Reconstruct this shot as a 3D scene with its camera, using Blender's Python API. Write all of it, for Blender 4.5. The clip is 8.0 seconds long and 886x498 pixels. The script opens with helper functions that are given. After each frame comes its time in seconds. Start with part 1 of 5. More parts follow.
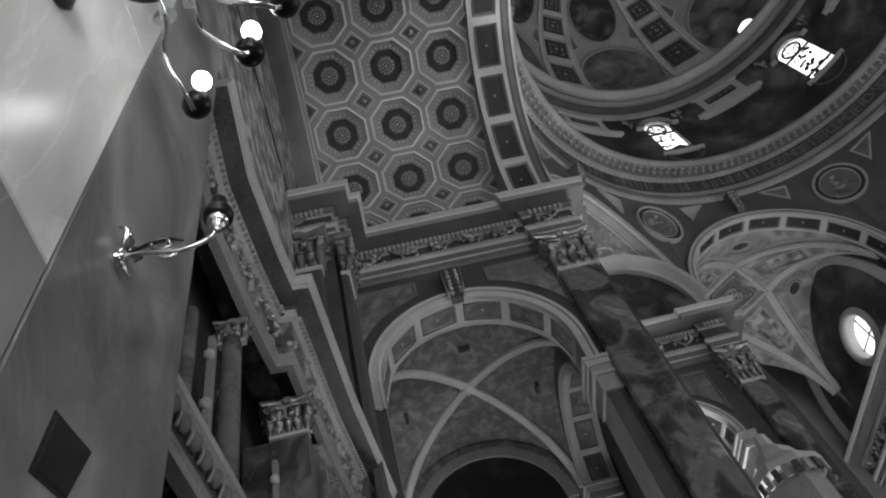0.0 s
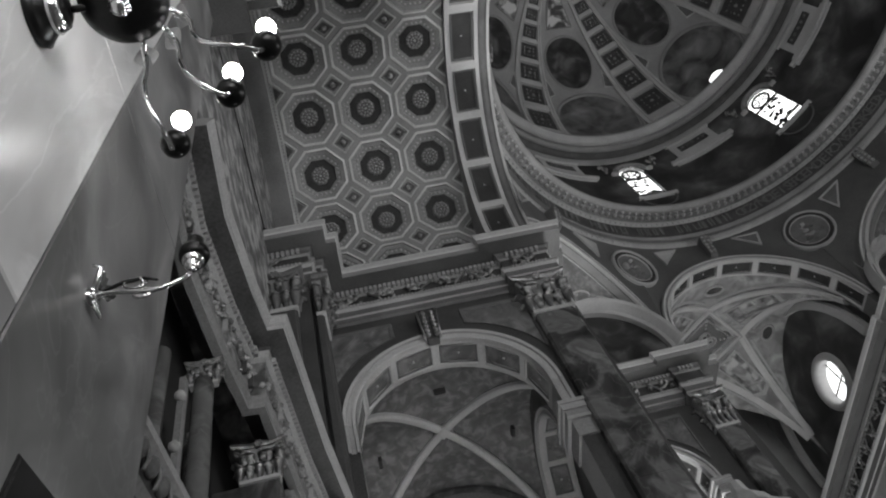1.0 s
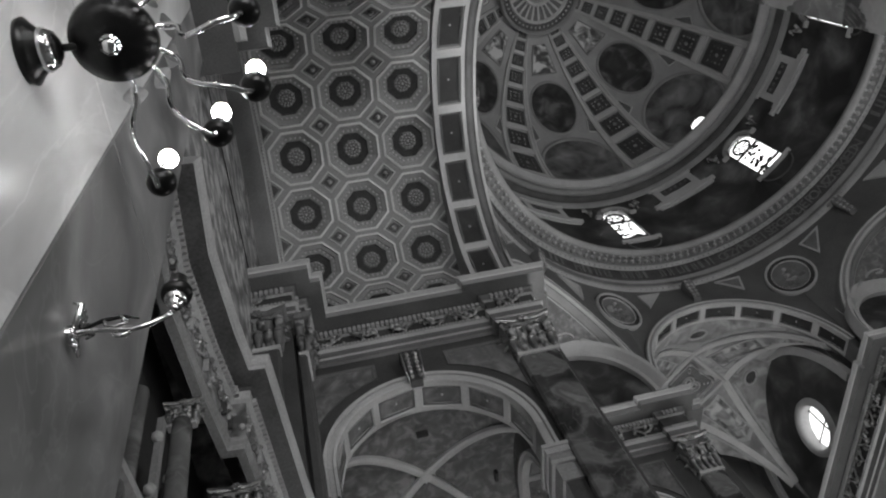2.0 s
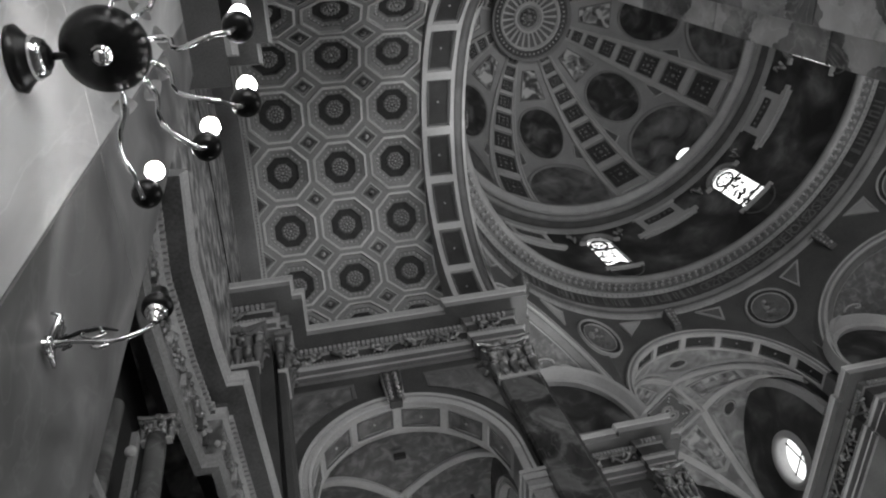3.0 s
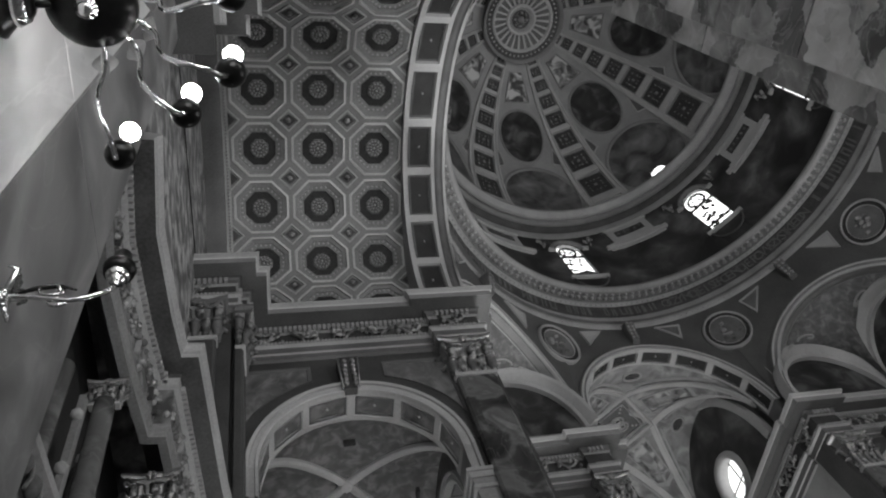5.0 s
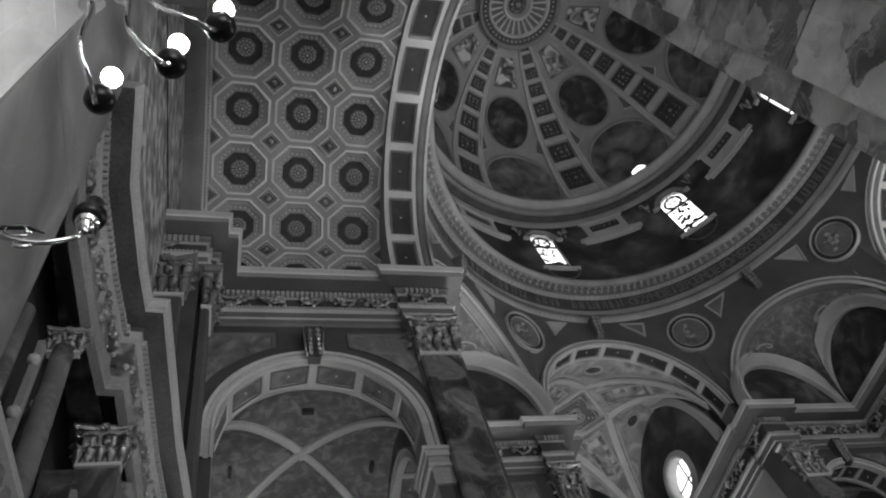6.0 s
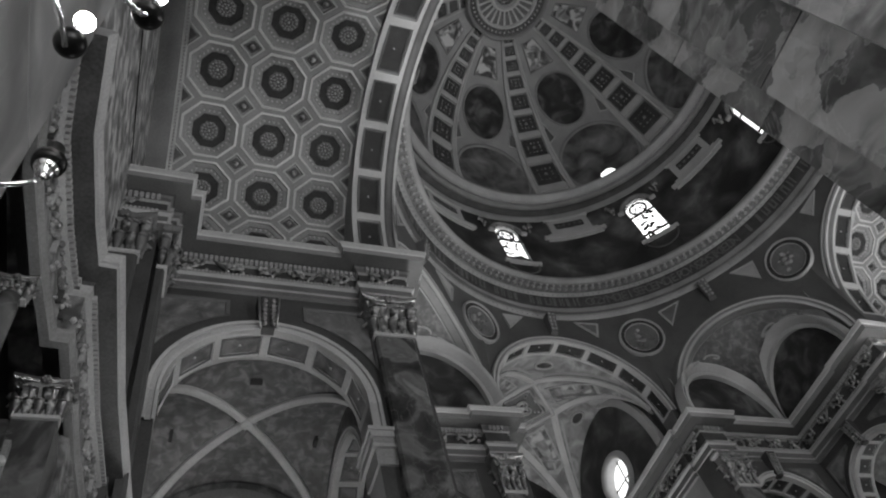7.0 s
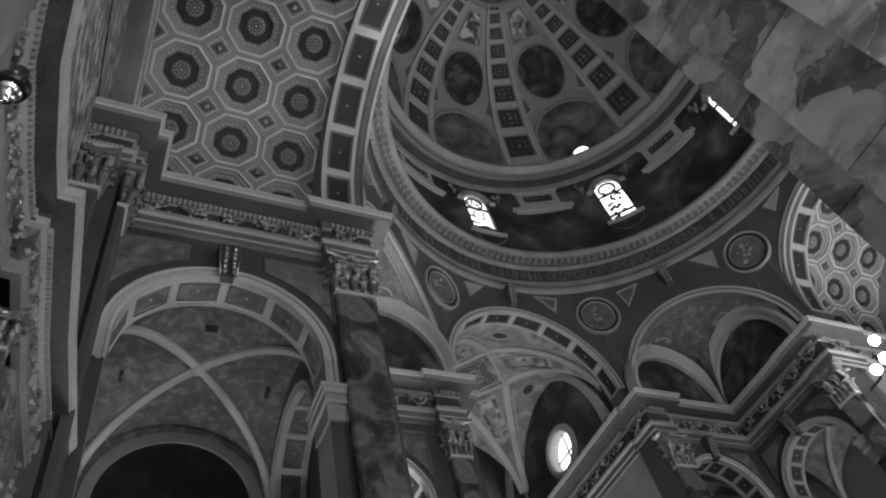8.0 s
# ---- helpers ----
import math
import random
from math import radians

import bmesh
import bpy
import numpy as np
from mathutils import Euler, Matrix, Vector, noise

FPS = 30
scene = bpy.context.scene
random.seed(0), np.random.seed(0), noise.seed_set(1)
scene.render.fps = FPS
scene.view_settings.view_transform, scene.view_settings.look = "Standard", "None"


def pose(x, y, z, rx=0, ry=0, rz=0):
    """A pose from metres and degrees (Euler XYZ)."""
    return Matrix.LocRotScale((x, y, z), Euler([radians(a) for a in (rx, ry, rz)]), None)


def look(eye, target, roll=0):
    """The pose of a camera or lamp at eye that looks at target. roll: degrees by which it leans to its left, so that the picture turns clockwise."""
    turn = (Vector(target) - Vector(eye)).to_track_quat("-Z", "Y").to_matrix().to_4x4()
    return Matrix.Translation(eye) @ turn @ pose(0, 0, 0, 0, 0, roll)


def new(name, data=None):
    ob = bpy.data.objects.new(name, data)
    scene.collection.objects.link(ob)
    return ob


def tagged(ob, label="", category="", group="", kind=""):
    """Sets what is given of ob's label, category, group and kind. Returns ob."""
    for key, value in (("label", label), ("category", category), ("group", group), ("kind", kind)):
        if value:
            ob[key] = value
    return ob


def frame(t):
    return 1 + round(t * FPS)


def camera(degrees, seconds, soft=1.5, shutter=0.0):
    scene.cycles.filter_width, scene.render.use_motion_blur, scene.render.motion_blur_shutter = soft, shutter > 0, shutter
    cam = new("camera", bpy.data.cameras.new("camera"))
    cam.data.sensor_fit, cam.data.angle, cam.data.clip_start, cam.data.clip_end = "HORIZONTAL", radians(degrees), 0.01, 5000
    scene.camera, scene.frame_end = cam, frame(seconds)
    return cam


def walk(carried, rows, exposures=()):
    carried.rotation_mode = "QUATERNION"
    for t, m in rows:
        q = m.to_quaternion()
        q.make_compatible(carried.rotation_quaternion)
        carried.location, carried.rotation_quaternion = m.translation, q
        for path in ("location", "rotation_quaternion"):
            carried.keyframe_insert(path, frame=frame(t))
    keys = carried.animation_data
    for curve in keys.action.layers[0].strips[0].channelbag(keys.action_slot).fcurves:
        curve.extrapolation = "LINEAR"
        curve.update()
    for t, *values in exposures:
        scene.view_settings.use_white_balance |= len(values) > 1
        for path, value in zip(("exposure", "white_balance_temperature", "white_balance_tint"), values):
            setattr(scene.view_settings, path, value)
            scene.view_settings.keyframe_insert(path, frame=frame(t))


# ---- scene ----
EYE = 1.6
cam = camera(62.87, 8.0, soft=2.1)
walk(cam, [
    (0, pose(0.016, 0.012, EYE, 146.447, 11.975, 6.650)),
    (0.5, pose(0.014, 0.011, EYE, 147.707, 12.581, 5.701)),
    (1, pose(0.014, 0.007, EYE, 149.367, 13.166, 5.069)),
    (1.5, pose(0.014, 0.005, EYE, 151.055, 13.594, 4.614)),
    (3, pose(0.01, 0, EYE, 153.403, 14.106, 1.479)),
    (3.5, pose(0.008, 0, EYE, 153.481, 14.181, 0.231)),
    (4, pose(0.006, 0.001, EYE, 153.354, 14.119, -1.246)),
    (4.5, pose(0.005, 0.0, EYE, 152.677, 13.960, -2.742)),
    (6, pose(0, 0.008, EYE, 148.453, 12.708, -10.595)),
    (6.5, pose(0, 0.011, EYE, 147.364, 12.460, -13.689)),
    (7, pose(-0.001, 0.014, EYE, 145.896, 12.130, -16.932)),
    (7.5, pose(-0.003, 0.016, EYE, 144.102, 11.901, -19.749)),
    (8, pose(-0.004, 0.018, EYE, 141.932, 11.400, -22.646)),
])

# ---- light ----
world = bpy.data.worlds.new("world")
scene.world = world
world.use_nodes = True
wn = world.node_tree.nodes
sky = wn.new("ShaderNodeTexSky")
sky.sky_type, sky.sun_disc = "NISHITA", False
sky.sun_elevation, sky.sun_rotation = radians(40), radians(60)
grey = wn.new("ShaderNodeRGBToBW")
world.node_tree.links.new(sky.outputs[0], grey.inputs[0])
world.node_tree.links.new(grey.outputs[0], wn["Background"].inputs[0])
wn["Background"].inputs[1].default_value = 0.1
scene.view_settings.exposure = 0.0


def area(name, where, target, size, watts):
    data = bpy.data.lights.new(name, "AREA")
    data.shape, data.size, data.size_y, data.energy = "RECTANGLE", size[0], size[1], watts
    ob = new(name, data)
    ob.matrix_world = look(where, target)
    return ob


# fill lamps added below the view for lower-window daylight; no openings are built
area("fill_light", (10.0, -5.6, 5.0), (9.0, 6.0, 15.0), (4.0, 5.0), 520)
area("fill_light", (21.0, 4.8, 4.5), (8.0, 4.8, 22.0), (4.0, 5.0), 1150)
area("fill_light", (10.1, 17.9, 4.0), (9.6, 12.0, 16.0), (3.5, 4.0), 620)
area("fill_light", (5.1, 12.6, 1.9), (1.6, 3.4, 15.0), (2.0, 2.6), 1120)
area("fill_light", (1.4, 11.1, 3.2), (1.4, 9.3, 11.0), (1.6, 2.0), 180)
area("fill_light", (18.7, 10.2, 7.6), (17.3, 9.5, 11.5), (1.2, 1.6), 45)
area("fill_light", (1.8, -5.5, 3.0), (1.5, 4.5, 16.0), (4.0, 3.5), 430)

# ---- materials ----


def material(name, base, rough=0.7, metal=0.0, vary=0.25, scale=1.5, bump=0.15, fine=40.0):
    m = bpy.data.materials.new(name)
    m.use_nodes = True
    t = m.node_tree
    n, l = t.nodes, t.links
    b = n["Principled BSDF"]
    b.inputs["Roughness"].default_value, b.inputs["Metallic"].default_value = rough, metal
    co = n.new("ShaderNodeTexCoord")
    big = n.new("ShaderNodeTexNoise")
    big.inputs["Scale"].default_value, big.inputs["Detail"].default_value = scale, 6
    small = n.new("ShaderNodeTexNoise")
    small.inputs["Scale"].default_value, small.inputs["Detail"].default_value = fine, 4
    for s in (big, small):
        l.new(co.outputs["Object"], s.inputs["Vector"])
    mix = n.new("ShaderNodeMath")
    mix.operation = "ADD"
    l.new(big.outputs["Fac"], mix.inputs[0])
    l.new(small.outputs["Fac"], mix.inputs[1])
    rng = n.new("ShaderNodeMapRange")
    rng.inputs["From Min"].default_value, rng.inputs["From Max"].default_value = 0.7, 1.3
    rng.inputs["To Min"].default_value, rng.inputs["To Max"].default_value = base * (1 - vary), base * (1 + vary)
    l.new(mix.outputs[0], rng.inputs["Value"])
    l.new(rng.outputs[0], b.inputs["Base Color"])
    bp = n.new("ShaderNodeBump")
    bp.inputs["Strength"].default_value, bp.inputs["Distance"].default_value = bump, 0.02
    l.new(small.outputs["Fac"], bp.inputs["Height"])
    l.new(bp.outputs[0], b.inputs["Normal"])
    return m


def ramped(name, stops, scale, rough=0.6, detail=8.0, distort=1.0, kind="noise", rough_var=False, stretch=(1, 1, 1), bump=0.1, vein_strength=0.3, clasts=0.0):
    """A surface whose grey follows a noise through a ramp of (place, grey)."""
    m = bpy.data.materials.new(name)
    m.use_nodes = True
    t = m.node_tree
    n, l = t.nodes, t.links
    b = n["Principled BSDF"]
    b.inputs["Roughness"].default_value = rough
    co, mp = n.new("ShaderNodeTexCoord"), n.new("ShaderNodeMapping")
    mp.inputs["Scale"].default_value = stretch
    l.new(co.outputs["Object"], mp.inputs["Vector"])
    tex = n.new("ShaderNodeTexNoise")
    tex.inputs["Scale"].default_value, tex.inputs["Detail"].default_value, tex.inputs["Distortion"].default_value = scale, detail, distort
    l.new(mp.outputs[0], tex.inputs["Vector"])
    ramp = n.new("ShaderNodeValToRGB")
    e = ramp.color_ramp.elements
    while len(e) < len(stops):
        e.new(0.5)
    for k, (p, g) in enumerate(stops):
        e[k].position, e[k].color = p, (g, g, g, 1)
    fac = tex.outputs["Fac"]
    if clasts:
        vor = n.new("ShaderNodeTexVoronoi")
        vor.inputs["Scale"].default_value = clasts
        warp = n.new("ShaderNodeVectorMath")
        warp.operation = "ADD"
        wob = n.new("ShaderNodeTexNoise")
        wob.inputs["Scale"].default_value, wob.inputs["Detail"].default_value = clasts * 1.5, 8
        l.new(mp.outputs[0], wob.inputs["Vector"])
        sc = n.new("ShaderNodeVectorMath")
        sc.operation = "SCALE"
        sc.inputs["Scale"].default_value = 0.28
        l.new(wob.outputs["Color"], sc.inputs[0])
        l.new(mp.outputs[0], warp.inputs[0])
        l.new(sc.outputs[0], warp.inputs[1])
        l.new(warp.outputs[0], vor.inputs["Vector"])
        bw = n.new("ShaderNodeRGBToBW")
        l.new(vor.outputs["Color"], bw.inputs[0])
        mixf = n.new("ShaderNodeMix")
        mixf.inputs[0].default_value = 0.33
        l.new(fac, mixf.inputs[2])
        l.new(bw.outputs[0], mixf.inputs[3])
        fac = mixf.outputs[0]
    l.new(fac, ramp.inputs[0])
    out = ramp.outputs[0]
    if kind == "veins":
        vein = n.new("ShaderNodeTexNoise")
        vein.inputs["Scale"].default_value, vein.inputs["Detail"].default_value, vein.inputs["Distortion"].default_value = scale * 0.8, 5, 2.2
        l.new(mp.outputs[0], vein.inputs["Vector"])
        r2 = n.new("ShaderNodeValToRGB")
        q = r2.color_ramp.elements
        q[0].position, q[0].color = 0.485, (0, 0, 0, 1)
        q[1].position, q[1].color = 0.5, (1, 1, 1, 1)
        z = q.new(0.515)
        z.color = (0, 0, 0, 1)
        l.new(vein.outputs["Fac"], r2.inputs[0])
        mx = n.new("ShaderNodeMix")
        mx.data_type = "RGBA"
        half = n.new("ShaderNodeMath")
        half.operation = "MULTIPLY"
        half.inputs[1].default_value = vein_strength
        l.new(r2.outputs[0], half.inputs[0])
        l.new(half.outputs[0], mx.inputs[0])
        l.new(out, mx.inputs[6])
        g = max(s[1] for s in stops) * 1.4
        mx.inputs[7].default_value = (g, g, g, 1)
        out = mx.outputs[2]
    l.new(out, b.inputs["Base Color"])
    bp = n.new("ShaderNodeBump")
    bp.inputs["Strength"].default_value, bp.inputs["Distance"].default_value = bump, 0.02
    l.new(tex.outputs["Fac"], bp.inputs["Height"])
    l.new(bp.outputs[0], b.inputs["Normal"])
    return m


def glow(name, strength):
    m = bpy.data.materials.new(name)
    m.use_nodes = True
    b = m.node_tree.nodes["Principled BSDF"]
    b.inputs["Base Color"].default_value = (0.8, 0.8, 0.8, 1)
    b.inputs["Emission Color"].default_value, b.inputs["Emission Strength"].default_value = (1, 1, 1, 1), strength
    return m


LIGHT = material("stucco_light", 0.48, 0.6, 0, 0.2, 1.2)
SOFT = material("stucco_pale_grey", 0.36, 0.6, 0, 0.2, 1.5)
MID = material("stucco_grey", 0.26, 0.65, 0, 0.25, 1.5)
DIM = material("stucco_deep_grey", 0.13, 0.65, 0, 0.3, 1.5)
DARK = material("dark_panel_and_shade", 0.055, 0.55, 0, 0.5, 3.0)
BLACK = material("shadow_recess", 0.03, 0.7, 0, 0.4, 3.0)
GILT = material("gilded_stucco", 0.34, 0.32, 0.85, 0.35, 6.0, 0.4)
ORN = ramped("ornament_relief", [(0.36, 0.05), (0.5, 0.22), (0.62, 0.5)], 9.0, 0.5, 6, 0.6, bump=0.6)
ORN2 = ramped("shaded_carved_relief", [(0.36, 0.02), (0.5, 0.1), (0.62, 0.28)], 8.0, 0.45, 6, 0.5, bump=0.6)
ALTF = ramped("pale_carved_altar_stone", [(0.36, 0.07), (0.5, 0.17), (0.62, 0.32)], 7.0, 0.5, 7, 0.5, bump=0.6)
DOMEM = material("dome_stucco", 0.33, 0.6, 0, 0.2, 1.3)
RIM = material("whitened_stucco_fillet", 0.62, 0.6, 0, 0.15, 1.5)
CORO = material("worn_stone_grey", 0.13, 0.6, 0, 0.3, 2.5)
PEND = material("blue_grey_stucco_and_shade", 0.085, 0.6, 0, 0.3, 1.3)
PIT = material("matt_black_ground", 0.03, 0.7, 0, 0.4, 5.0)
ARAB = ramped("arabesque_fresco", [(0.38, 0.11), (0.52, 0.15), (0.64, 0.23)], 5.5, 0.7, 6, 0.6)
WEB = ramped("stuccoed_web", [(0.36, 0.17), (0.52, 0.28), (0.66, 0.42)], 1.8, 0.65, 6, 1.0)
FRESCO = ramped("dark_fresco", [(0.36, 0.018), (0.5, 0.05), (0.6, 0.1), (0.7, 0.2)], 0.9, 0.6, 9, 0.4)
MOSAIC = ramped("pale_mosaic", [(0.36, 0.07), (0.5, 0.22), (0.62, 0.5)], 3.0, 0.5, 9, 0.6)
LUNE = ramped("hazy_figure_fresco", [(0.36, 0.045), (0.5, 0.13), (0.62, 0.2), (0.7, 0.28)], 1.3, 0.6, 7, 0.5)
PICT = ramped("round_fresco", [(0.34, 0.012), (0.52, 0.04), (0.68, 0.14)], 1.6, 0.6, 5, 0.6)
TAPER = ramped("pale_figure_fresco", [(0.42, 0.06), (0.5, 0.25), (0.58, 0.6)], 2.4, 0.6, 5, 0.8)
MARBLE = ramped("dark_veined_marble", [(0.34, 0.025), (0.46, 0.06), (0.53, 0.16), (0.6, 0.12), (0.7, 0.36)], 1.3, 0.22, 9, 0.7, "veins", bump=0.0, vein_strength=0.1)
PALE = ramped("pale_polished_marble", [(0.3, 0.38), (0.5, 0.6), (0.7, 0.8)], 1.2, 0.3, 8, 1.5, "veins", bump=0.0, vein_strength=0.15, stretch=(1, 1, 0.5))
SLATE = ramped("grey_polished_marble", [(0.32, 0.1), (0.5, 0.2), (0.68, 0.36)], 1.9, 0.3, 8, 1.0, "veins", bump=0.0, vein_strength=0.1, stretch=(1, 1, 0.5))
BRECCIA = ramped("breccia_marble", [(0.32, 0.07), (0.45, 0.22), (0.54, 0.42), (0.72, 0.6)], 2.6, 0.3, 9, 1.6, "veins", bump=0.0, vein_strength=0.2, clasts=4.2)
BRECCIA2 = ramped("dark_breccia_marble", [(0.32, 0.05), (0.45, 0.13), (0.54, 0.28), (0.72, 0.48)], 3.1, 0.3, 9, 1.4, "veins", bump=0.0, vein_strength=0.2, clasts=4.2)
BRECCIA3 = ramped("pale_breccia_marble", [(0.32, 0.12), (0.45, 0.32), (0.54, 0.5), (0.72, 0.62)], 2.1, 0.3, 9, 1.8, "veins", bump=0.0, vein_strength=0.2, clasts=4.2)
SPAN = ramped("spandrel_marble", [(0.32, 0.08), (0.5, 0.15), (0.7, 0.28)], 2.4, 0.3, 9, 1.0, "veins", bump=0.0)
PALE_SHADED = ramped("shaded_polished_marble", [(0.3, 0.15), (0.5, 0.24), (0.7, 0.34)], 1.3, 0.3, 8, 1.2, "veins", bump=0.0, stretch=(1, 1, 0.5))
JET = material("polished_black_stone", 0.02, 0.15, 0, 0.4, 4.0, 0.0)
FLOORM = ramped("stone_floor", [(0.3, 0.2), (0.6, 0.42)], 0.7, 0.4)
IRON = material("blackened_metal", 0.012, 0.3, 0.6, 0.3, 8.0, 0.1)
CHROME = material("polished_brass", 0.6, 0.16, 1.0, 0.1, 8.0, 0.05)
BULB = glow("lit_bulb", 33.0)
DAY = glow("bright_day", 1.9)

# ---- mesh tools ----
C = Vector((10.15, 4.8, 0))  # dome axis
SIN, COS, PI = math.sin, math.cos, math.pi


class Build:
    """Collects vertices and faces of one mesh, with several materials."""

    def __init__(self):
        self.v, self.f, self.m, self.s, self.mats = [], [], [], [], []

    def slot(self, mat):
        if mat not in self.mats:
            self.mats.append(mat)
        return self.mats.index(mat)

    def add(self, verts, faces, mat, smooth=False):
        k, n = self.slot(mat), len(self.v)
        self.v += [tuple(p) for p in verts]
        for f in faces:
            self.f.append([n + i for i in f])
            self.m.append(k)
            self.s.append(smooth)
        return self

    def grid(self, fn, nu, nv, mat, smooth=True):
        pts = [fn(i / nu, j / nv) for j in range(nv + 1) for i in range(nu + 1)]
        w = nu + 1
        return self.add(pts, [(j * w + i, j * w + i + 1, (j + 1) * w + i + 1, (j + 1) * w + i) for j in range(nv) for i in range(nu)], mat, smooth)

    def box(self, lo, hi, mat, m=None):
        p = [Vector((x, y, z)) for z in (lo[2], hi[2]) for y in (lo[1], hi[1]) for x in (lo[0], hi[0])]
        if m is not None:
            p = [m @ q for q in p]
        return self.add(p, [(0, 2, 3, 1), (4, 5, 7, 6), (0, 1, 5, 4), (2, 6, 7, 3), (0, 4, 6, 2), (1, 3, 7, 5)], mat)

    def loft(self, rings, mat, close=True, caps=True, smooth=False):
        n = len(rings[0])
        pts = [p for r in rings for p in r]
        k = n if close else n - 1
        faces = [(a * n + i, a * n + (i + 1) % n, (a + 1) * n + (i + 1) % n, (a + 1) * n + i) for a in range(len(rings) - 1) for i in range(k)]
        if caps and close:
            faces += [tuple(reversed(range(n))), tuple(range((len(rings) - 1) * n, len(rings) * n))]
        return self.add(pts, faces, mat, smooth)

    def lathe(self, profile, mat, m=None, n=20, smooth=True, a0=0.0, a1=2 * PI):
        m = m or Matrix()
        full = abs(a1 - a0 - 2 * PI) < 1e-6
        k = n if full else n + 1
        rings = [[m @ Vector((r * COS(a0 + (a1 - a0) * i / n), r * SIN(a0 + (a1 - a0) * i / n), z)) for i in range(k)] for r, z in profile]
        return self.loft(rings, mat, full, False, smooth)

    def ball(self, c, r, mat, n=8, k=5, squash=1.0):
        return self.lathe([(max(r * SIN(PI * j / k), 1e-4), -r * squash * COS(PI * j / k)) for j in range(k + 1)], mat, Matrix.Translation(c), n)

    def tube(self, pts, rad, mat, n=8):
        pts = [Vector(p) for p in pts]
        rings, up = [], Vector((0.123, 0.2, 0.97))
        for i, p in enumerate(pts):
            d = (pts[min(i + 1, len(pts) - 1)] - pts[max(i - 1, 0)]).normalized()
            a = d.cross(up).normalized() if abs(d.dot(up)) < 0.98 else d.cross(Vector((1, 0, 0))).normalized()
            b = d.cross(a)
            r = rad[i] if isinstance(rad, (list, tuple)) else rad
            rings.append([p + a * r * COS(2 * PI * j / n) + b * r * SIN(2 * PI * j / n) for j in range(n)])
        return self.loft(rings, mat, True, True, True)

    def sweep(self, path, profile, mats, closed_ends=True):
        """A moulding along a plan path; the room lies on the right-hand side. profile: (out, z); mats: one for each strip."""
        path = [Vector((p[0], p[1])) for p in path]
        dirs = [(b - a).normalized() for a, b in zip(path, path[1:])]
        nor = [Vector((d.y, -d.x)) for d in dirs]
        rings = []
        for i, p in enumerate(path):
            a, b = nor[max(i - 1, 0)], nor[min(i, len(nor) - 1)]
            s = a + b
            k = s / max(s.dot(a), 0.2) if s.length > 1e-6 else a
            rings.append([(p.x + k.x * o, p.y + k.y * o, z) for o, z in profile])
        n, w = len(self.v), len(profile)
        self.v += [q for r in rings for q in r]
        for i in range(len(rings) - 1):
            for j in range(w - 1):
                self.f.append([n + i * w + j, n + i * w + j + 1, n + (i + 1) * w + j + 1, n + (i + 1) * w + j])
                self.m.append(self.slot(mats[j] if isinstance(mats, (list, tuple)) else mats))
                self.s.append(False)
        return self

    def ob(self, name, parent=None, weld=False):
        me = bpy.data.meshes.new(name)
        me.from_pydata(self.v, [], self.f)
        for m in self.mats:
            me.materials.append(m)
        me.polygons.foreach_set("material_index", self.m)
        me.polygons.foreach_set("use_smooth", self.s)
        me.update()
        if weld:
            w = bmesh.new()
            w.from_mesh(me)
            bmesh.ops.remove_doubles(w, verts=w.verts, dist=0.0005)
            w.to_mesh(me)
            w.free()
        o = new(name, me)
        o.parent = parent
        return o


def structure(b, name, label, category, weld=False):
    return tagged(b.ob(name, None, weld), label, category, kind="structure")


def thing(name, label, category, where=(0, 0, 0), group=""):
    e = new(name)
    e.location = where
    return tagged(e, label, category, group)


def nave(u, a, d=0.0):
    """Maps (x, angle from the crown, depth) onto the flat-elliptic barrel whose axis runs along x."""
    return Vector((u, 4.81 + (3.49 + d) * SIN(a), 13.39 + (3.0 + d) * COS(a)))


# ---- heights ----
ZC = 13.0  # top of the main cornice
RING, LIP, DRUM, BASE, DOME, OCU = 17.1, 18.22, 6.2, 22.62, 23.1, 28.95

# ---- floor and closing walls ----
b = Build()
b.box((-14, -14, -0.3), (34, 28, 0), FLOORM)
structure(b, "floor", "pale polished stone church floor", "floor")
# unseen walls added round everything to shut the sky's light out
for nm, lo, hi in (("wall_south", (-14, -9.5, 0), (34, -9, 24)), ("wall_north", (-14, 22, 0), (34, 22.5, 24)), ("wall_west", (-6.5, -9, 0), (-6, 22, 24)), ("wall_east", (27, -9, 0), (27.5, 22, 24))):
    b = Build()
    b.box(lo, hi, MID)
    structure(b, nm, "unseen plain grey closing wall added to keep sky light out", "wall")


